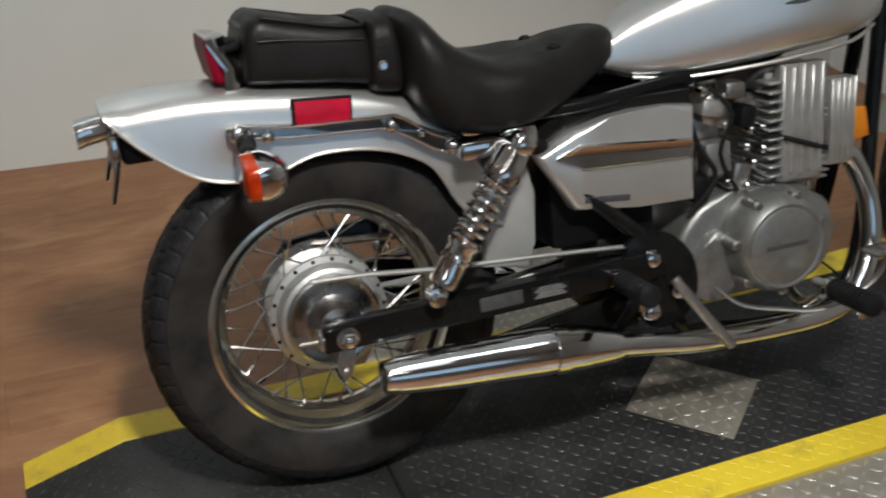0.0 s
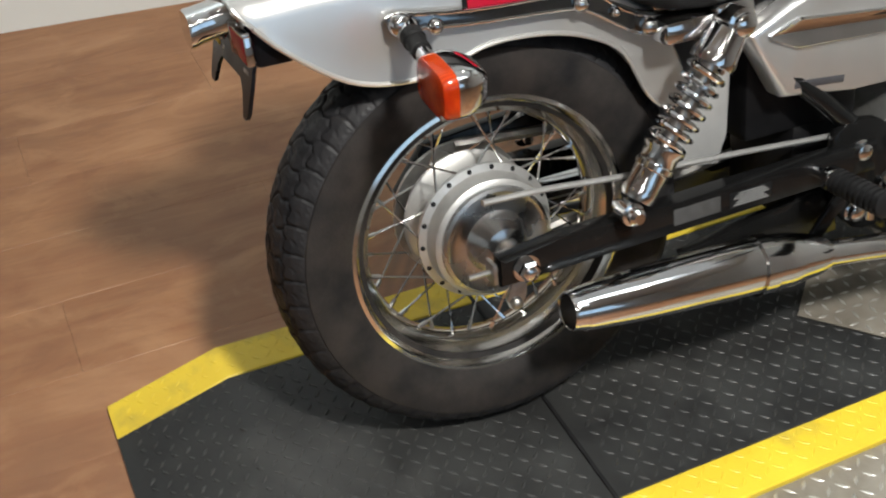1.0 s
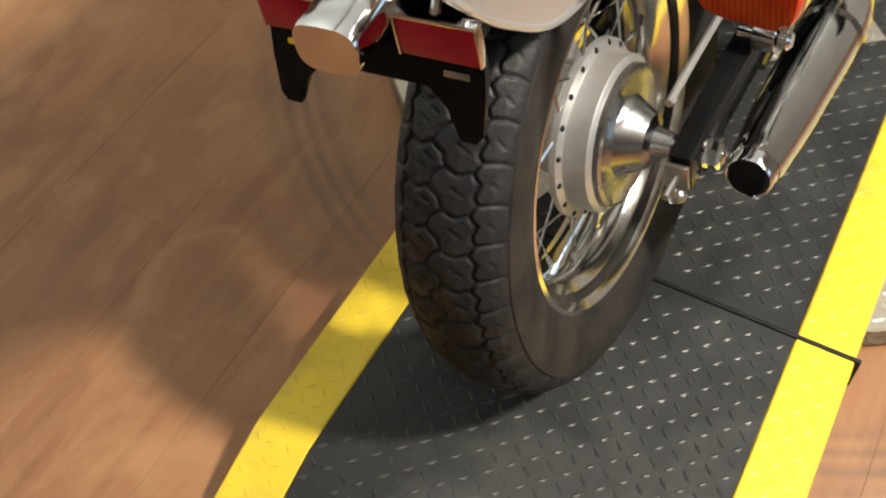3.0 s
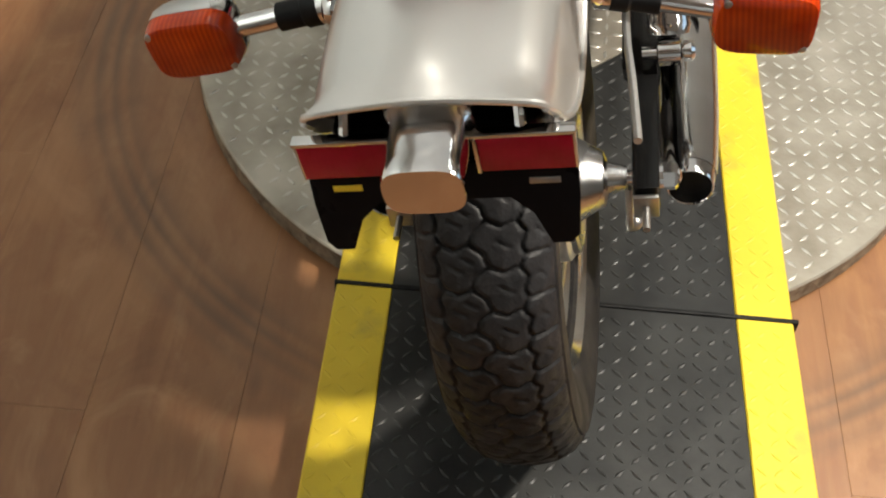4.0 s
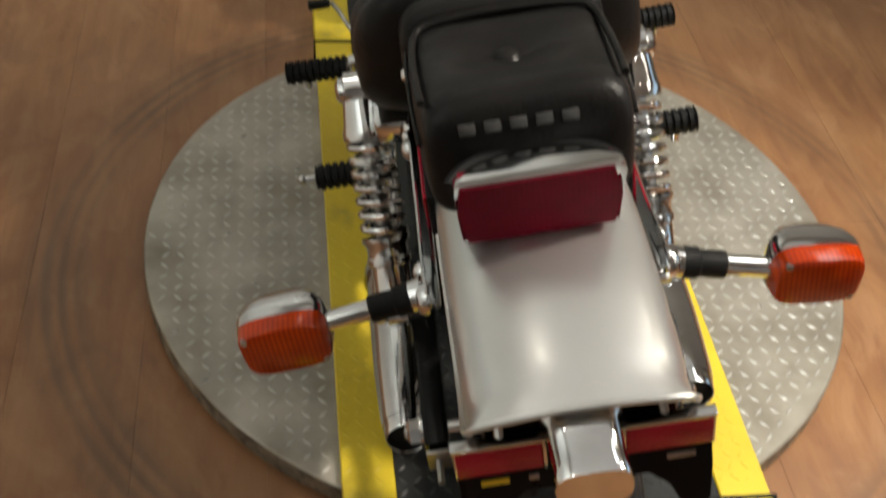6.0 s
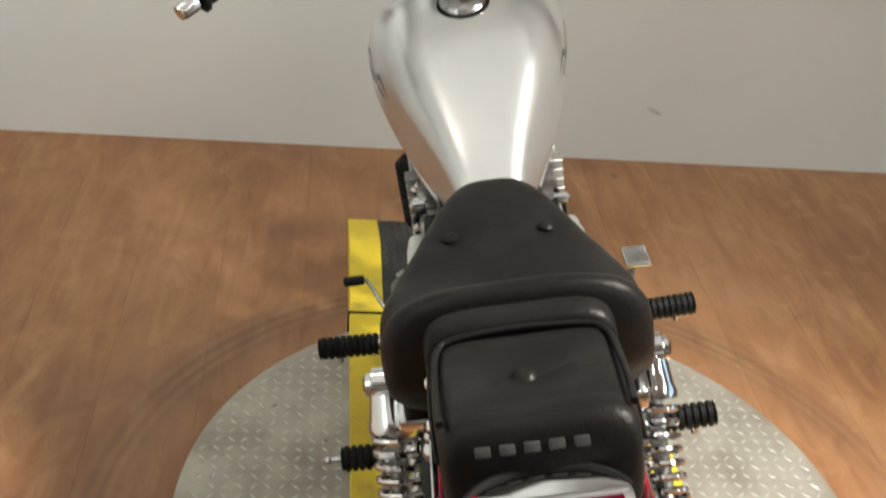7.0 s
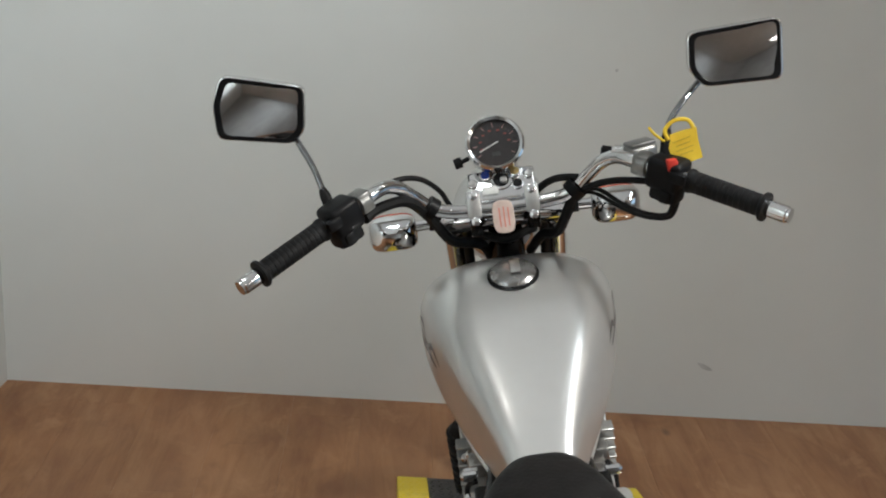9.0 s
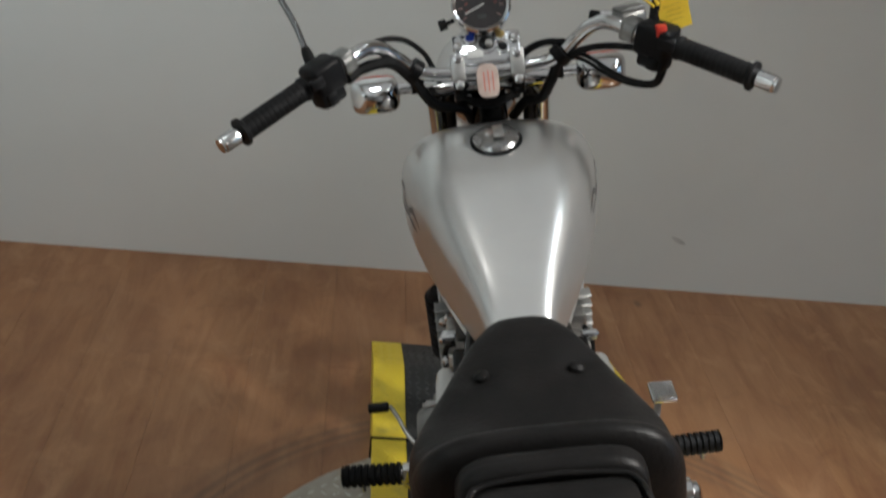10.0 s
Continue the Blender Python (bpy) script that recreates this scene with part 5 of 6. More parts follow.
# finned towers on the sides of the head
for s in (1, -1):
    for y, z0, z1, w in ((0.864, 0.405, 0.618, 0.094), (0.948, 0.42, 0.580, 0.056)):
        bm = bmesh.new()
        block(bm, (s * 0.100, y, (z0 + z1) / 2), (0.026, w, z1 - z0), 0.008, Matrix.Rotation(radians(-2), 4, "X"))
        tower = part("head_tower", bm, HUB, engine, "bright alloy tower on the head")
        for k in range(5):
            bm = bmesh.new()
            block(bm, (s * 0.114, y - w * 0.42 + k * w * 0.21, (z0 + z1) / 2 + 0.004), (0.008, w * 0.10, (z1 - z0) * (0.94 - 0.05 * (k % 2))), 0.0025, Matrix.Rotation(radians(-2), 4, "X"), 1)
            part("rib", bm, HUB, tower)
    for k in range(11):
        bm = bmesh.new()
        block(bm, (s * 0.104, 0.803, 0.425 + k * 0.0165), (0.044, 0.030, 0.0050), 0.0015, None, 1)
        part("cooling_fin", bm, FIN, engine)
    bm = bmesh.new()
    tube(bm, [(s * 0.112, 0.77, 0.505), (s * 0.118, 0.83, 0.488), (s * 0.116, 0.90, 0.462), (s * 0.10, 0.94, 0.45)], 0.005, 8, 4)
    part("plug_lead", bm, RUBBER, engine)
    for y, z, w, h, m_ in ((0.70, 0.47, 0.05, 0.06, ALLOY), (0.745, 0.43, 0.035, 0.05, STEEL), (0.69, 0.56, 0.045, 0.03, HUB), (0.735, 0.585, 0.04, 0.03, STEEL), (0.665, 0.42, 0.03, 0.05, PLASTIC), (0.775, 0.395, 0.03, 0.02, CHROME), (0.76, 0.535, 0.03, 0.04, PLASTIC)):
        bm = bmesh.new()
        block(bm, (s * 0.088, y, z), (0.04, w, h), 0.007, Matrix.Rotation(radians(18 * math.sin(y * 90)), 4, "X"))
        part("bracket", bm, m_, engine)
# ribbed black boot on the left of the head
bm = bmesh.new()
prof = [(0, 0.012)]
for k in range(9):
    prof += [(0.004 + k * 0.015, 0.024), (0.010 + k * 0.015, 0.024), (0.012 + k * 0.015, 0.019), (0.016 + k * 0.015, 0.019)]
lathe(bm, prof + [(0.145, 0.012)], (-0.118, 0.885, 0.46), 16, (0, -0.25, 1))
part("ribbed_boot", bm, RUBBER, engine, "black ribbed rubber boot")


# exhausts
def exhaust(s):
    unit = new("exhaust")
    unit.parent = motorcycle
    k = 1 if s > 0 else 0.97
    x = s * 0.178 * k
    line = [(x, 0.060, 0.2368), (x, 0.16, 0.230), (x, 0.30, 0.221), (x * 0.995, 0.385, 0.212), (x * 0.98, 0.455, 0.198)]
    bm = bmesh.new()
    tube(bm, line, [0.0300, 0.037, 0.0405, 0.0395, 0.027], 28, 6)
    part("muffler", bm, CHROME, unit, "chrome muffler")
    bm = bmesh.new()
    lathe(bm, [(-0.003, 0.0225), (-0.003, 0.0296), (0.012, 0.0272), (0.020, 0.0262), (0.0212, 0.0252), (0.020, 0.0240)], (x, 0.062, 0.2367), 32, (0, -1, 0.07), closed=True)
    part("outlet_lip", bm, CHROME, unit, "chrome outlet lip")
    # black disc painted for the shade inside the open pipe
    bm = bmesh.new()
    lathe(bm, [(0.0, 0.0236), (0.004, 0.0236), (0.0045, 0.001)], (x, 0.060, 0.2368), 28, (0, -1, 0.07))
    part("outlet", bm, PLASTIC, unit, "dark disc in place of the shaded pipe inside")
    bm = bmesh.new()
    tube(bm, [(x * 0.98, 0.45, 0.198), (x * 0.95, 0.53, 0.182), (x * 0.92, 0.62, 0.165), (x * 0.88, 0.78, 0.152), (x * 0.82, 0.90, 0.150), (x * 0.72, 0.975, 0.175), (x * 0.58, 1.025, 0.25), (x * 0.48, 1.03, 0.34), (x * 0.40, 0.995, 0.425), (x * 0.34, 0.93, 0.455)], 0.020, 18, 6)
    part("header_pipe", bm, CHROME, unit, "chrome header pipe")
    bm = bmesh.new()
    lathe(bm, [(0, 0.044), (0.022, 0.043)], (x, 0.33, 0.219), 24, (0, 1, -0.1))
    part("clamp", bm, CHROME, unit)
    bm = bmesh.new()
    slab(bm, [(0.505, 0.27), (0.535, 0.27), (0.475, 0.20), (0.445, 0.20)], s * 0.138, s * 0.146, 0.002)
    part("hanger", bm, BLACK, unit)


exhaust(1)
exhaust(-1)


# foot pegs
def peg(root, tip, r, ball_end, label):
    unit = new("foot_peg")
    unit.parent = motorcycle
    a, b_ = Vector(root), Vector(tip)
    d = (b_ - a)
    L = d.length
    bm = bmesh.new()
    n = 9
    prof = [(0.0, r * 0.7)]
    for k in range(n):
        u = L * (k + 0.05) / n
        prof += [(u, r), (u + L * 0.55 / n, r), (u + L * 0.6 / n, r * 0.82), (u + L * 0.9 / n, r * 0.82)]
    prof += [(L, r), (L + 0.002, r * 0.8)]
    lathe(bm, prof, a, 16, d)
    part("rubber", bm, RUBBER, unit, label)
    bm = bmesh.new()
    tube(bm, [a - d.normalized() * 0.05, a], 0.009, 10, 1)
    block(bm, a - d.normalized() * 0.012, (0.02, 0.026, 0.03), 0.004)
    part("mount", bm, CHROME, unit)
    bm = bmesh.new()
    if ball_end:
        tube(bm, [b_, b_ + d.normalized() * 0.018], 0.005, 8, 1)
        ball(bm, b_ + d.normalized() * 0.022, 0.007, 10)
    else:
        lathe(bm, [(0, 0.006), (0.012, 0.006), (0.014, 0.003)], a + d * 0.7 + Vector((0, 0, -r)), 10, (0, 0, -1))
    part("tip", bm, CHROME, unit)


peg((0.245, 0.838, 0.244), (0.342, 0.843, 0.244), 0.020, False, "ribbed black rubber foot peg")
peg((-0.222, 0.842, 0.244), (-0.326, 0.847, 0.244), 0.020, False, "ribbed black rubber foot peg")
peg((0.188, 0.462, 0.318), (0.284, 0.462, 0.320), 0.019, False, "ribbed black rubber passenger peg")
peg((-0.17, 0.462, 0.318), (-0.262, 0.462, 0.320), 0.019, True, "ribbed black rubber passenger peg")
mirrored(lambda bm, s: tube(bm, [(s * 0.14, 0.53, 0.27), (s * 0.155, 0.49, 0.30), (s * 0.175, 0.463, 0.318)], 0.010, 10, 3), "peg_bracket", BLACK)
mirrored(lambda bm, s: tube(bm, [(s * 0.11, 0.84, 0.20), (s * 0.16, 0.835, 0.19), (s * 0.20, 0.838, 0.215), (s * 0.225, 0.84, 0.24)], 0.011, 10, 4), "peg_bar", CHROME, "bent chrome foot peg bar")
bm = bmesh.new()
tube(bm, [(0.15, 0.66, 0.255), (0.17, 0.70, 0.22), (0.19, 0.76, 0.205), (0.22, 0.84, 0.20), (0.245, 0.92, 0.245), (0.256, 0.938, 0.297)], 0.0065, 10, 4, 0.6)
pedal = part("brake_pedal", bm, STEEL, motorcycle, "chrome brake pedal")
bm = bmesh.new()
block(bm, (0.259, 0.925, 0.302), (0.046, 0.058, 0.008), 0.003)
pad = part("pedal_pad", bm, CHROME, pedal, "ribbed bright pedal pad")
for k in range(6):
    bm = bmesh.new()
    block(bm, (0.259, 0.902 + k * 0.0092, 0.3075), (0.040, 0.004, 0.004), 0.001)
    part("pad_rib", bm, CHROME, pedal)
bm = bmesh.new()
tube(bm, [(-0.13, 0.92, 0.20), (-0.20, 0.96, 0.22), (-0.232, 1.02, 0.245), (-0.245, 1.047, 0.25)], 0.0042, 8, 4)
shifter = part("gear_lever", bm, STEEL, motorcycle)
bm = bmesh.new()
lathe(bm, [(0, 0.007), (0.002, 0.0095), (0.038, 0.0095), (0.04, 0.007)], (-0.248, 1.047, 0.25), 12, (-1, 0, 0))
part("rubber", bm, RUBBER, shifter)
bm = bmesh.new()
tube(bm, [(0.160, 0.575, 0.290), (0.165, 0.583, 0.277), (0.18, 0.624, 0.217), (0.195, 0.666, 0.158)], 0.0095, 12, 4)
part("pedal_link", bm, STEEL, motorcycle, "chrome pedal link")
# side stand on the left
bm = bmesh.new()
tube(bm, [(-0.11, 0.66, 0.17), (-0.19, 0.68, 0.08), (-0.262, 0.70, -0.050)], 0.010, 10, 3)
block(bm, (-0.262, 0.70, -0.0535), (0.05, 0.035, 0.006), 0.002, Matrix.Rotation(radians(12.3), 4, "Y"))
part("side_stand", bm, BLACK, motorcycle, "black side stand")

# front end: forks, clamps, fender, head lamp
mirrored(lambda bm, s: (tube(bm, [(s * 0.089, 1.045, 0.885), (s * 0.089, 1.22, 0.62)], 0.0175, 18, 1)), "fork_tube", CHROME, "chrome fork tube")
mirrored(lambda bm, s: (tube(bm, [(s * 0.089, 1.215, 0.628), (s * 0.089, 1.225, 0.612), (s * 0.089, 1.45, 0.312), (s * 0.089, 1.465, 0.29)], [0.021, 0.026, 0.026, 0.016], 18, 1)), "fork_leg", ALLOY, "dull alloy fork leg")
mirrored(lambda bm, s: tube(bm, [(s * 0.066, 1.03, 0.875), (s * 0.068, 1.11, 0.76)], 0.009, 10, 1), "fork_cable", RUBBER)
bm = bmesh.new()
slab(bm, [(-0.115, -0.03), (-0.09, 0.032), (0, 0.045), (0.09, 0.032), (0.115, -0.03), (0.06, -0.04), (-0.06, -0.04)], -0.011, 0.011, 0.004)
bmesh.ops.transform(bm, matrix=Matrix.Translation((0, 1.035, 0.873)) @ Matrix.Rotation(radians(-32), 4, "X") @ Matrix(((0, 1, 0, 0), (0, 0, 1, 0), (1, 0, 0, 0), (0, 0, 0, 1))), verts=bm.verts)
part("top_clamp", bm, CHROME, motorcycle, "chrome top fork clamp")
bm = bmesh.new()
block(bm, (0, 1.13, 0.735), (0.23, 0.07, 0.035), 0.01, Matrix.Rotation(radians(-32), 4, "X"))
part("lower_clamp", bm, BLACK, motorcycle)
bm = bmesh.new()
lathe(bm, [(-0.08, 0.02), (-0.075, 0.05), (-0.03, 0.082), (0.03, 0.088), (0.05, 0.09), (0.056, 0.084), (0.064, 0.05), (0.066, 0.001)], (0, 1.20, 0.83), 40, (0, 1, -0.05))
part("head_lamp", bm, CHROME, motorcycle, "round chrome head lamp")
bm = bmesh.new()
loops = []
for k in range(25):
    a = radians(20 + 150 * k / 24)
    r = 0.335
    loops.append([(x, 1.45 - (r + dz) * math.cos(a), 0.312 + (r + dz) * math.sin(a)) for x, dz in ((0.055, -0.045), (0.055, -0.015), (0.04, 0), (0, 0.005), (-0.04, 0), (-0.055, -0.015), (-0.055, -0.045))])
rings(bm, loops, closed=False)
bmesh.ops.solidify(bm, geom=list(bm.faces), thickness=0.0025)
part("front_fender", bm, SILVER, motorcycle, "silver painted front fender")
for s in (1, -1):
    bm = bmesh.new()
    slab(bm, [(0.985, 0.455), (0.975, 0.52), (1.012, 0.515), (1.022, 0.46)], s * 0.088, s * 0.098, 0.003)
    part("frame_reflector", bm, ORANGE, motorcycle, "amber reflector ahead of the engine")
    bm = bmesh.new()
    block(bm, (s * 0.066, 1.015, 0.487), (0.050, 0.02, 0.02), 0.004)
    part("reflector_stay", bm, BLACK, motorcycle)
for s in (1, -1):
    turn_signal((s * 0.100, 1.035, 0.888), (s * 0.150, 1.03, 0.888), 1)

# handlebar
BAR = [(0.045, 0.948, 0.928), (0.105, 0.943, 0.938), (0.140, 0.930, 0.970), (0.160, 0.912, 0.992), (0.179, 0.895, 1.0015), (0.200, 0.872, 1.0), (0.250, 0.830, 0.983), (0.392, 0.712, 0.935)]
bars = new("handlebar")
bars.parent = motorcycle
bm = bmesh.new()
tube(bm, [(-x, y, z) for x, y, z in BAR[::-1]] + BAR, 0.0112, 18, 5)
part("bar", bm, CHROME, bars, "chrome handlebar")


def bar_point(s, f):
    a, b_ = Vector(BAR[6]), Vector(BAR[7])
    p = a + (b_ - a) * f
    return Vector((s * p.x, p.y, p.z))


for s in (1, -1):
    d = (bar_point(s, 1) - bar_point(s, 0)).normalized()
    bm = bmesh.new()
    L = 0.125
    a = bar_point(s, 0.16)
    prof = [(0.0, 0.014), (0.001, 0.0185), (0.006, 0.0185), (0.009, 0.0165)]
    for k in range(12):
        prof += [(0.012 + k * 0.0085, 0.0165), (0.017 + k * 0.0085, 0.0165), (0.0175 + k * 0.0085, 0.0158), (0.0198 + k * 0.0085, 0.0158)]
    prof += [(L - 0.010, 0.0165), (L - 0.006, 0.0215), (L - 0.001, 0.0215), (L, 0.015)]
    lathe(bm, prof, a, 24, d)
    part("grip", bm, RUBBER, bars, "black rubber grip")
    bm = bmesh.new()
    lathe(bm, [(L, 0.0120), (L + 0.002, 0.0128), (L + 0.030, 0.0128), (L + 0.033, 0.010), (L + 0.034, 0.004)], a, 20, d)
    part("bar_end", bm, CHROME, bars, "chrome bar end")
    # switch housing
    bm = bmesh.new()
    c = bar_point(s, -0.02)
    q = d.to_track_quat("X", "Z").to_matrix().to_4x4()
    block(bm, c, (0.056, 0.046, 0.050), 0.009, q, 3)
    block(bm, c - d * 0.004 + Vector((0, -0.004, -0.026)), (0.046, 0.036, 0.034), 0.007, q, 2)
    block(bm, c + d * 0.010 + Vector((0, -0.026, 0.002)), (0.026, 0.012, 0.018), 0.004, q, 2)
    block(bm, c - d * 0.012 + Vector((0, -0.022, -0.034)), (0.020, 0.016, 0.022), 0.005, q, 2)
    part("switch_box", bm, PLASTIC, bars, "black switch housing")
    # lever mount, lever
    bm = bmesh.new()
    c2 = bar_point(s, -0.24)
    block(bm, c2 + Vector((0, 0.006, 0.0)), (0.026, 0.034, 0.034), 0.006, q, 2)
    lathe(bm, [(-0.008, 0.016), (0.008, 0.016)], c2, 18, d)
    part("lever_mount", bm, ALLOY, bars)
    bm = bmesh.new()
    tube(bm, [c2 + Vector((0, 0.03, 0)), c2 + d * 0.05 + Vector((0, 0.05, -0.002)), c2 + d * 0.12 + Vector((0, 0.056, -0.006)), c2 + d * 0.185 + Vector((0, 0.062, -0.008))], [0.008, 0.007, 0.006, 0.006], 10, 4, 0.6)
    ball(bm, c2 + d * 0.187 + Vector((0, 0.062, -0.008)), 0.008, 10)
    part("lever", bm, ALLOY, bars)
    # clamp riser
    bm = bmesh.new()
    block(bm, (s * 0.047, 0.962, 0.905), (0.020, 0.036, 0.040), 0.004)
    part("riser", bm, BLACK, bars)
    bm = bmesh.new()
    block(bm, (s * 0.047, 0.941, 0.940), (0.023, 0.012, 0.046), 0.004, Matrix.Rotation(radians(-28), 4, "X"))
    part("clamp", bm, HUB, bars, "bright alloy handlebar clamp")
    for dz in (-0.019, 0.018):
        bm = bmesh.new()
        lathe(bm, [(0, 0.0075), (0.005, 0.0075), (0.0065, 0.005)], (s * 0.047, 0.9365 + dz * 0.53, 0.9345 + dz), 12, (0, -0.88, 0.47))
        part("clamp_bolt", bm, CHROME, bars)

# brake master cylinder
bm = bmesh.new()
block(bm, (0.219, 0.905, 1.002), (0.050, 0.032, 0.024), 0.008, Matrix.Rotation(radians(24), 4, "Z"), 3)
block(bm, (0.219, 0.905, 1.016), (0.044, 0.028, 0.006), 0.0025, Matrix.Rotation(radians(24), 4, "Z"))
part("brake_reservoir", bm, ALLOY, bars, "grey brake fluid reservoir")
bm = bmesh.new()
lathe(bm, [(-0.012, 0.009), (0.004, 0.009), (0.005, 0.006), (0.016, 0.006), (0.018, 0.004)], (0.186, 0.915, 1.005), 12, (-0.9, 0.4, 0.1))
part("banjo_bolt", bm, CHROME, bars)
bm = bmesh.new()
lathe(bm, [(0, 0.009), (0.014, 0.009), (0.016, 0.005)], (0.176, 0.918, 1.004), 12, (-1, 0.2, 0.2))
part("hose_end", bm, RUBBER, bars)
bm = bmesh.new()
block(bm, (0.250, 0.811, 1.002), (0.016, 0.014, 0.018), 0.003)
part("kill_switch", bm, SWITCHR, bars, "red engine switch")

# cables
for pts, r in (([(-0.200, 0.885, 0.996), (-0.172, 0.91, 1.004), (-0.146, 0.93, 1.002), (-0.121, 0.95, 0.989), (-0.098, 0.975, 0.959), (-0.086, 1.0, 0.925), (-0.06, 1.06, 0.87)], 0.0045),
               ([(-0.215, 0.855, 0.968), (-0.194, 0.88, 0.974), (-0.15, 0.91, 0.970), (-0.12, 0.94, 0.930), (-0.091, 0.98, 0.872), (-0.045, 1.02, 0.845), (-0.03, 1.08, 0.80)], 0.0092),
               ([(0.04, 1.03, 0.88), (0.053, 0.985, 0.930), (0.072, 0.97, 0.951), (0.095, 0.955, 0.962), (0.129, 0.935, 0.964)], 0.0062),
               ([(0.118, 0.938, 0.940), (0.152, 0.91, 0.958), (0.184, 0.885, 0.966), (0.222, 0.855, 0.968)], 0.0055),
               ([(0.122, 0.935, 0.948), (0.113, 0.94, 0.935), (0.097, 0.96, 0.892), (0.083, 0.98, 0.863), (0.061, 1.02, 0.847), (0.04, 1.08, 0.80)], 0.0088),
               ([(0.125, 0.935, 0.945), (0.152, 0.915, 0.946), (0.181, 0.885, 0.929), (0.211, 0.86, 0.917), (0.241, 0.835, 0.918), (0.251, 0.828, 0.940)], 0.0036),
               ([(0.122, 0.937, 0.940), (0.148, 0.920, 0.938), (0.178, 0.89, 0.922), (0.211, 0.865, 0.909), (0.245, 0.84, 0.911), (0.258, 0.83, 0.936)], 0.0032)):
    bm = bmesh.new()
    tube(bm, pts, r, 8, 6)
    part("cable", bm, RUBBER, bars, "black control cable")
bm = bmesh.new()
tube(bm, [(-0.05, 1.08, 0.84), (-0.04, 1.02, 0.86), (0.0, 1.0, 0.855), (0.04, 1.02, 0.86), (0.05, 1.08, 0.84)], 0.008, 8, 5)
part("cable", bm, RUBBER, bars, "black control cable")
for s in (1, -1):
    bm = bmesh.new()
    lathe(bm, [(-0.008, 0.019), (0.008, 0.019)], (s * 0.116, 0.940, 0.944), 14, (0.8 * s, -0.1, 0.7))
    part("cable_tie", bm, PLASTIC, bars)


# mirrors
def mirror(s, corners, stem):
    """corners: the glass, seen from behind, as (x, z) in order; stem: points from the bar up."""
    unit = new("mirror")
    unit.parent = motorcycle
    y = 0.885
    cx, cz = sum(c[0] for c in corners) / len(corners), sum(c[1] for c in corners) / len(corners)
    tilt, yaw = 0.10, 0.10 if s < 0 else 0.12

    def ring(scale, dy, rnd=0.012):
        out, n = [], len(corners)
        for i in range(n):
            p, a, b_ = Vector(corners[i]), Vector(corners[i - 1]), Vector(corners[(i + 1) % n])
            r = min(rnd, (a - p).length * 0.4, (b_ - p).length * 0.4)
            for k in range(4):
                t = k / 3
                q0, q1 = p + (a - p).normalized() * r, p + (b_ - p).normalized() * r
                q = (1 - t) ** 2 * q0 + 2 * t * (1 - t) * p + t * t * q1
                out.append((cx - 0.002 + (q.x - cx) * scale * 1.035, y + dy + (q.y - cz) * tilt + (q.x - cx) * yaw, cz + 0.004 + (q.y - cz) * scale * 1.05))
        return out
    bm = bmesh.new()
    rings(bm, [ring(0.835, -0.0005), ring(0.850, -0.003), ring(0.975, -0.003), ring(0.985, 0.0), ring(0.985, 0.008), ring(0.93, 0.020), ring(0.6, 0.028)], caps=False)
    part("bezel", bm, PLASTIC, unit, "black mirror bezel")
    bm = bmesh.new()
    rings(bm, [ring(0.990, -0.002), ring(1.010, -0.001), ring(1.012, 0.012), ring(0.94, 0.024), ring(0.6, 0.032)])
    part("shell", bm, CHROME, unit, "chrome mirror shell")
    bm = bmesh.new()
    rings(bm, [ring(0.85, 0.0), ring(0.85, 0.003)])
    part("glass", bm, MIRROR, unit, "mirror glass")
    bm = bmesh.new()
    tube(bm, stem, 0.0048, 10, 5)
    part("stem", bm, DCHROME, unit, "chrome mirror stem")
    if s < 0:
        bm = bmesh.new()
        ball(bm, (cx - 0.006, y - 0.0012, cz + 0.004), 0.0045, 8, (1.3, 0.12, 0.8))
        part("dirt_spot", bm, DARKGAP, unit, "dark speck stuck to the glass")
    bm = bmesh.new()
    lathe(bm, [(0, 0.009), (0.012, 0.009), (0.016, 0.006)], stem[0], 12, Vector(stem[1]) - Vector(stem[0]))
    part("nut", bm, CHROME, unit)
    bm = bmesh.new()
    a, b_ = Vector(stem[0]), Vector(stem[1])
    L = min((b_ - a).length, 0.062)
    lathe(bm, [(0.01, 0.0090), (L * 0.75, 0.0085), (L, 0.0055)], a, 12, b_ - a)
    part("boot", bm, RUBBER, unit)


mirror(-1, [(-0.392, 1.203), (-0.277, 1.170), (-0.286, 1.108), (-0.306, 1.092), (-0.412, 1.115), (-0.411, 1.165)], [(-0.262, 0.852, 0.988), (-0.272, 0.864, 1.022), (-0.283, 0.88, 1.055), (-0.303, 0.900, 1.095)])
mirror(1, [(0.303, 1.172), (0.440, 1.174), (0.437, 1.088), (0.320, 1.094), (0.300, 1.120)], [(0.243, 0.845, 0.985), (0.255, 0.856, 1.045), (0.277, 0.872, 1.072), (0.314, 0.902, 1.098)])

# speedometer and console
gauge = new("speedometer")
gauge.parent = motorcycle
face = Vector((0, -0.80, 0.60)).normalized()
gc = Vector((0.0, 1.012, 1.017))
bm = bmesh.new()
lathe(bm, [(-0.055, 0.02), (-0.05, 0.036), (-0.02, 0.046), (0.0, 0.0485), (0.006, 0.0485), (0.009, 0.0455), (0.006, 0.041), (0.0, 0.040)], gc, 48, face)
part("case", bm, CHROME, gauge, "chrome speedometer case")
bm = bmesh.new()
lathe(bm, [(-0.002, 0.041), (0.0005, 0.041), (0.0006, 0.001)], gc, 40, face)
part("dial", bm, DIAL, gauge, "dark dial face")
gx = Vector((1, 0, 0))
gy = face.cross(gx).normalized()
if gy.z < 0:
    gy = -gy
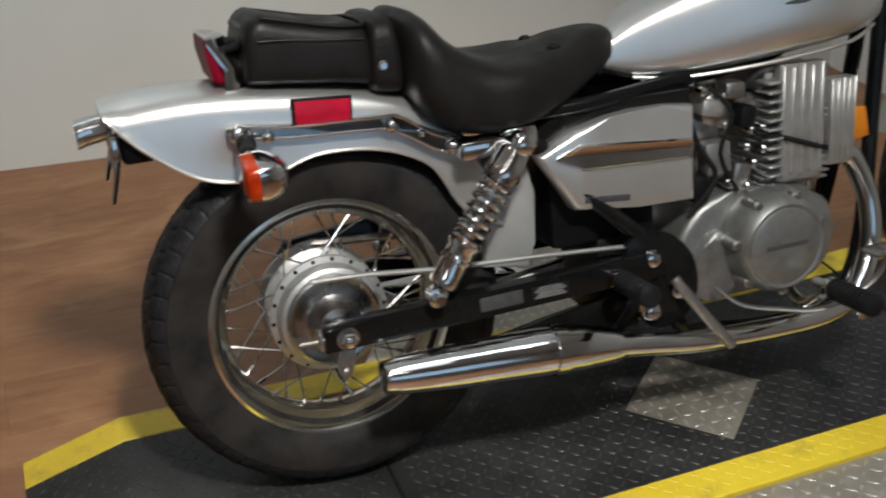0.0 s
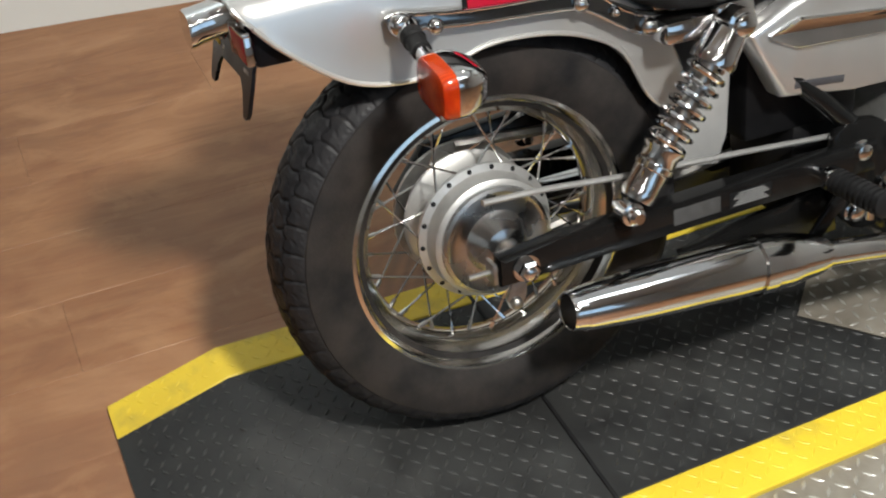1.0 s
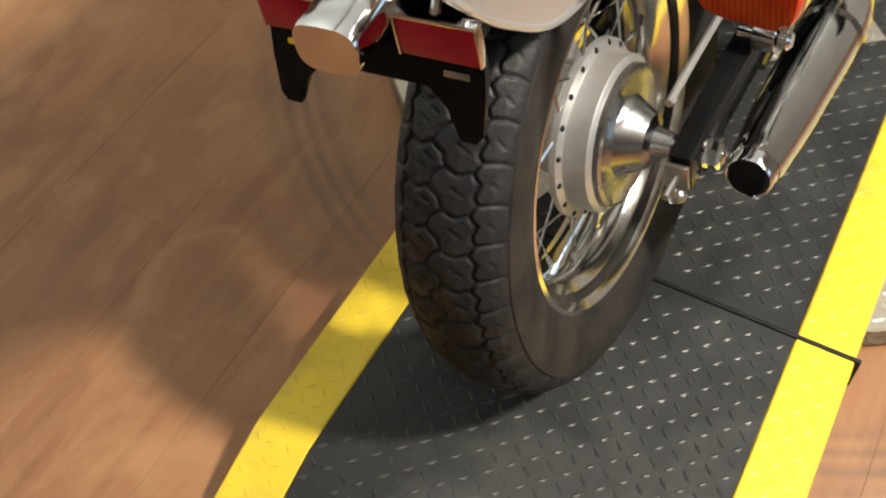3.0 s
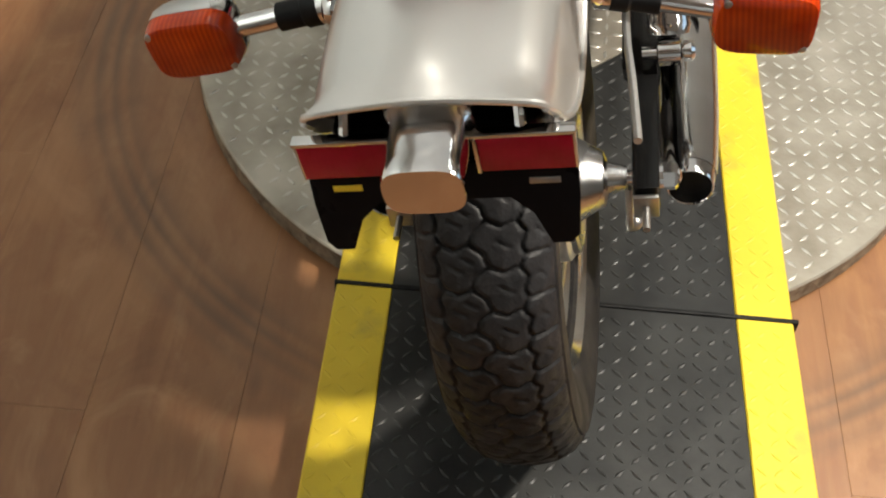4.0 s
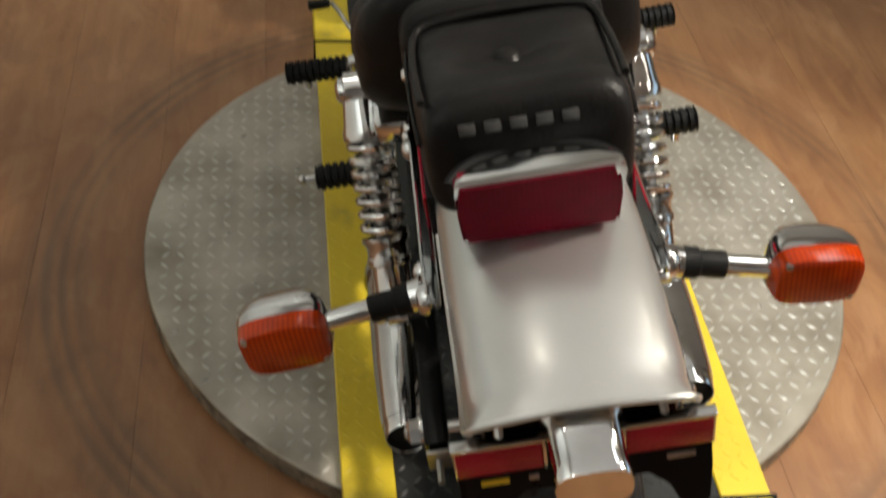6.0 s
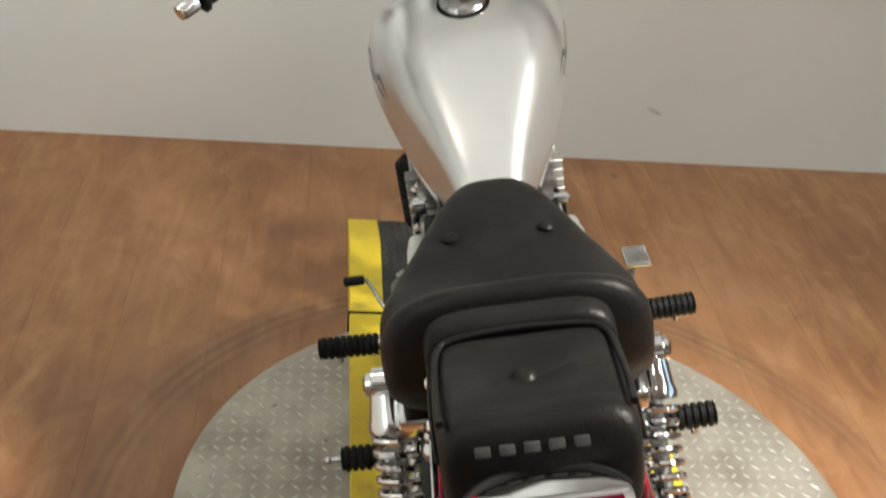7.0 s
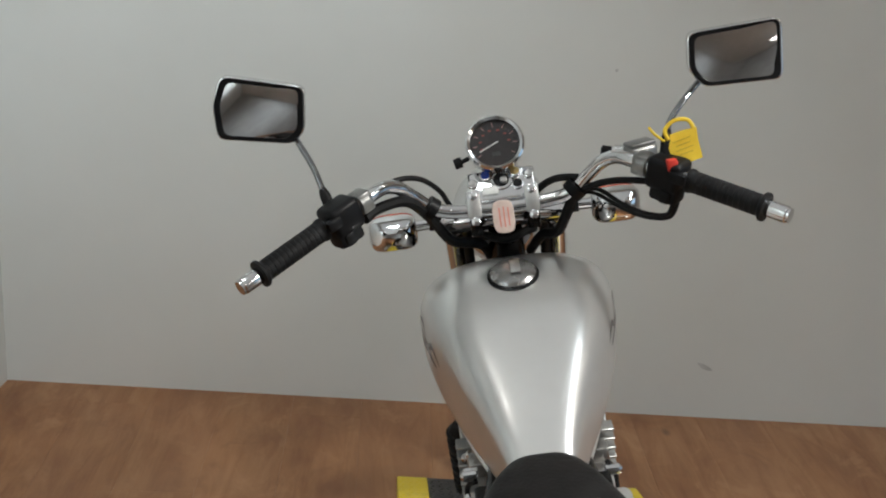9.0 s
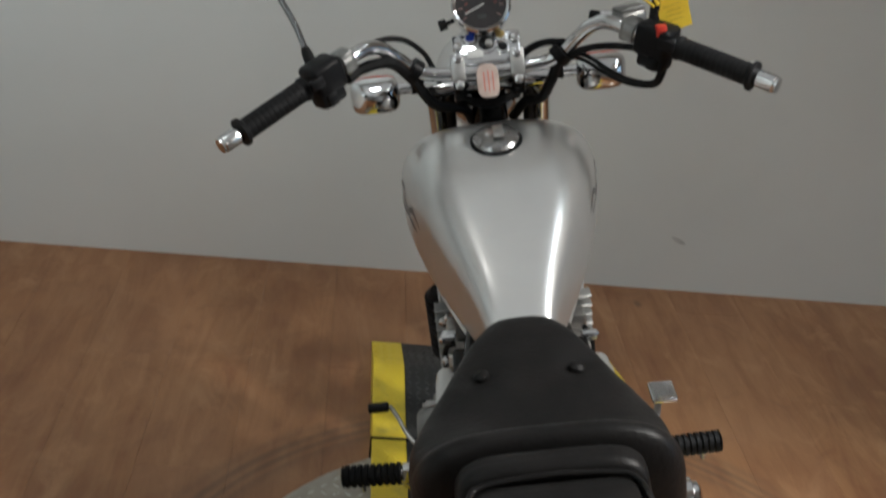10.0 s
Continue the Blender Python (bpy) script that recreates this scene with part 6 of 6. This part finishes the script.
bm = bmesh.new()
for k in range(9):
    a = radians(215 - k * 31)
    c = gc + face * 0.0012 + 0.033 * (math.cos(a) * gx + math.sin(a) * gy)
    block(bm, c, (0.0016, 0.0075, 0.0006), 0, Matrix((gx, gy, face)).transposed().to_4x4() @ Matrix.Rotation(a - math.pi / 2, 4, "Z"))
part("ticks", bm, DIALPALE, gauge)
bm = bmesh.new()
for k in range(7):
    a = radians(200 - k * 32)
    c = gc + face * 0.0012 + 0.024 * (math.cos(a) * gx + math.sin(a) * gy)
    block(bm, c, (0.0050, 0.0026, 0.0006), 0, Matrix((gx, gy, face)).transposed().to_4x4())
part("numeral_bars", bm, DIALRED, gauge)
bm = bmesh.new()
block(bm, gc + face * 0.0012 - gy * 0.018, (0.014, 0.007, 0.0006), 0, Matrix((gx, gy, face)).transposed().to_4x4())
part("odometer_bar", bm, LETTER, gauge)
bm = bmesh.new()
a = radians(205)
tube(bm, [gc + face * 0.002 - 0.006 * (math.cos(a) * gx + math.sin(a) * gy), gc + face * 0.002 + 0.029 * (math.cos(a) * gx + math.sin(a) * gy)], 0.0011, 6, 1)
part("needle", bm, WHITE, gauge)
bm = bmesh.new()
tube(bm, [gc - gx * 0.046 - gy * 0.016 - face * 0.01, gc - gx * 0.060 - gy * 0.022 - face * 0.008], [0.004, 0.004], 8, 1)
tube(bm, [gc - gx * 0.058 - gy * 0.021 - face * 0.008, gc - gx * 0.070 - gy * 0.024 - face * 0.008], [0.009, 0.009], 12, 1)
part("reset_knob", bm, RUBBER, gauge)
console = new("indicator_console")
console.parent = motorcycle
rot = Matrix.Rotation(radians(38), 4, "X")
bm = bmesh.new()
block(bm, (0.002, 0.985, 0.952), (0.112, 0.062, 0.016), 0.006, rot, 3)
block(bm, (0.002, 1.01, 0.935), (0.09, 0.05, 0.05), 0.008, rot, 2)
part("panel", bm, CHROME, console, "bright indicator panel")
nrm = rot.to_3x3() @ Vector((0, 0, 1))
base_c = Vector((0.002, 0.985, 0.952)) + nrm * 0.008
ay = rot.to_3x3() @ Vector((0, 1, 0))
for x, v_, r, m_ in ((-0.025, 0.017, 0.008, BLUE), (0.024, 0.019, 0.008, BRASS), (0.000, 0.004, 0.014, PLASTIC), (0.026, -0.006, 0.008, PLASTIC), (-0.047, 0.004, 0.007, STEEL), (0.046, 0.012, 0.007, STEEL)):
    bm = bmesh.new()
    lathe(bm, [(0, r * 1.25), (0.003, r * 1.2), (0.004, r)], base_c + Vector((x, 0, 0)) + ay * v_, 20, nrm)
    part("lamp_ring", bm, CHROME, console)
    bm = bmesh.new()
    lathe(bm, [(0.002, r), (0.0052, r * 0.9), (0.006, r * 0.5)], base_c + Vector((x, 0, 0)) + ay * v_, 18, nrm)
    part("indicator", bm, m_, console)
bm = bmesh.new()
block(bm, base_c + Vector((-0.02, 0, 0.002)) - ay * 0.014, (0.026, 0.016, 0.004), 0.001, rot)
part("white_sticker", bm, WHITE, console)
bm = bmesh.new()
lathe(bm, [(0.004, 0.006), (0.012, 0.006), (0.013, 0.004)], base_c + Vector((0.004, 0, 0)), 12, nrm)
part("key_barrel", bm, STEEL, console)

# tags hung on the bike are loose things of their own
tag = tagged(new("paper_tag"), "white paper tag with faded red print on the handlebar", "tag")
tag.matrix_world = motorcycle.matrix_world @ pose(-0.002, 0.929, 0.918, 62, 0, 0)
bm = bmesh.new()
out = [(0.0175 * math.copysign(abs(math.cos(a)) ** 0.6, math.cos(a)), 0.027 * math.copysign(abs(math.sin(a)) ** 0.6, math.sin(a))) for a in (2 * math.pi * k / 28 for k in range(28))]
rings(bm, [[(x * k, y * k, z) for x, y in out] for z, k in ((-0.002, 0.96), (-0.001, 1.0), (0.001, 1.0), (0.002, 0.96))])
part("card", bm, TAGW, tag, "white oval card")
bm = bmesh.new()
for x in (-0.006, 0.001, 0.008):
    block(bm, (x, -0.001, 0.0022), (0.0020, 0.034 - 0.5 * abs(x), 0.0005), 0)
part("print_bars", bm, TAGR, tag)
ytag = tagged(new("key_tag"), "bright yellow paper tag looped over the mirror stem", "tag")
ytag.matrix_world = motorcycle.matrix_world @ pose(0.275, 0.840, 1.018, 72, -14, 0)
bm = bmesh.new()
rings(bm, [[(x, y, z + 0.002 * math.sin(x * 90)) for x, y in ((-0.024, -0.022), (0.0, -0.024), (0.020, -0.024), (0.023, 0.004), (0.027, 0.022), (0.002, 0.025), (-0.021, 0.025), (-0.022, 0.0))] for z in (-0.0006, 0.0006)])
part("card", bm, TAGY, ytag, "yellow card")
bm = bmesh.new()
for k in range(4):
    block(bm, (0.000, 0.012 - k * 0.007, 0.0024), (0.028 - 0.006 * (k % 2), 0.0012, 0.0004), 0)
part("print_bars", bm, TAGD, ytag)
bm = bmesh.new()
tube(bm, [(-0.018, 0.018, 0.002), (-0.018, 0.034, 0.004), (0.0, 0.042, 0.006), (0.018, 0.036, 0.004), (0.022, 0.022, 0.002)], 0.003, 8, 5, 0.5)
tube(bm, [(-0.024, 0.018, 0.002), (-0.034, 0.034, 0.0), (-0.038, 0.046, -0.004)], 0.002, 6, 4)
part("loop", bm, TAGY, ytag, "yellow band")

# ---------- floor boards ----------
W_B, L_B = 0.192, 1.28
made = {}


def board(w, ln):
    key = (round(w, 3), round(ln, 3))
    if key not in made:
        me = bpy.data.meshes.new("plank")
        bm = bmesh.new()
        block(bm, (0, 0, -0.005), (w - 0.0003, ln - 0.0003, 0.0099), 0.0003, None, 1)
        bm.to_mesh(me)
        bm.free()
        me.materials.append(WOOD)
        made[key] = me
    return made[key]


x = left_x(BACK_Y) - 0.06
i = 0
while x < RIGHT_X + 0.1:
    y = BACK_Y - (i * 0.43) % L_B
    while y < WALL_Y + 0.06:
        ya, yb = max(y, BACK_Y - 0.06), min(y + L_B, WALL_Y + 0.06)
        if yb - ya > 0.02:
            ob = new("plank", board(W_B, yb - ya))
            ob.parent = FLOOR
            ob.location = (x + W_B / 2, (ya + yb) / 2, 0)
        y += L_B
    x += W_B
    i += 1
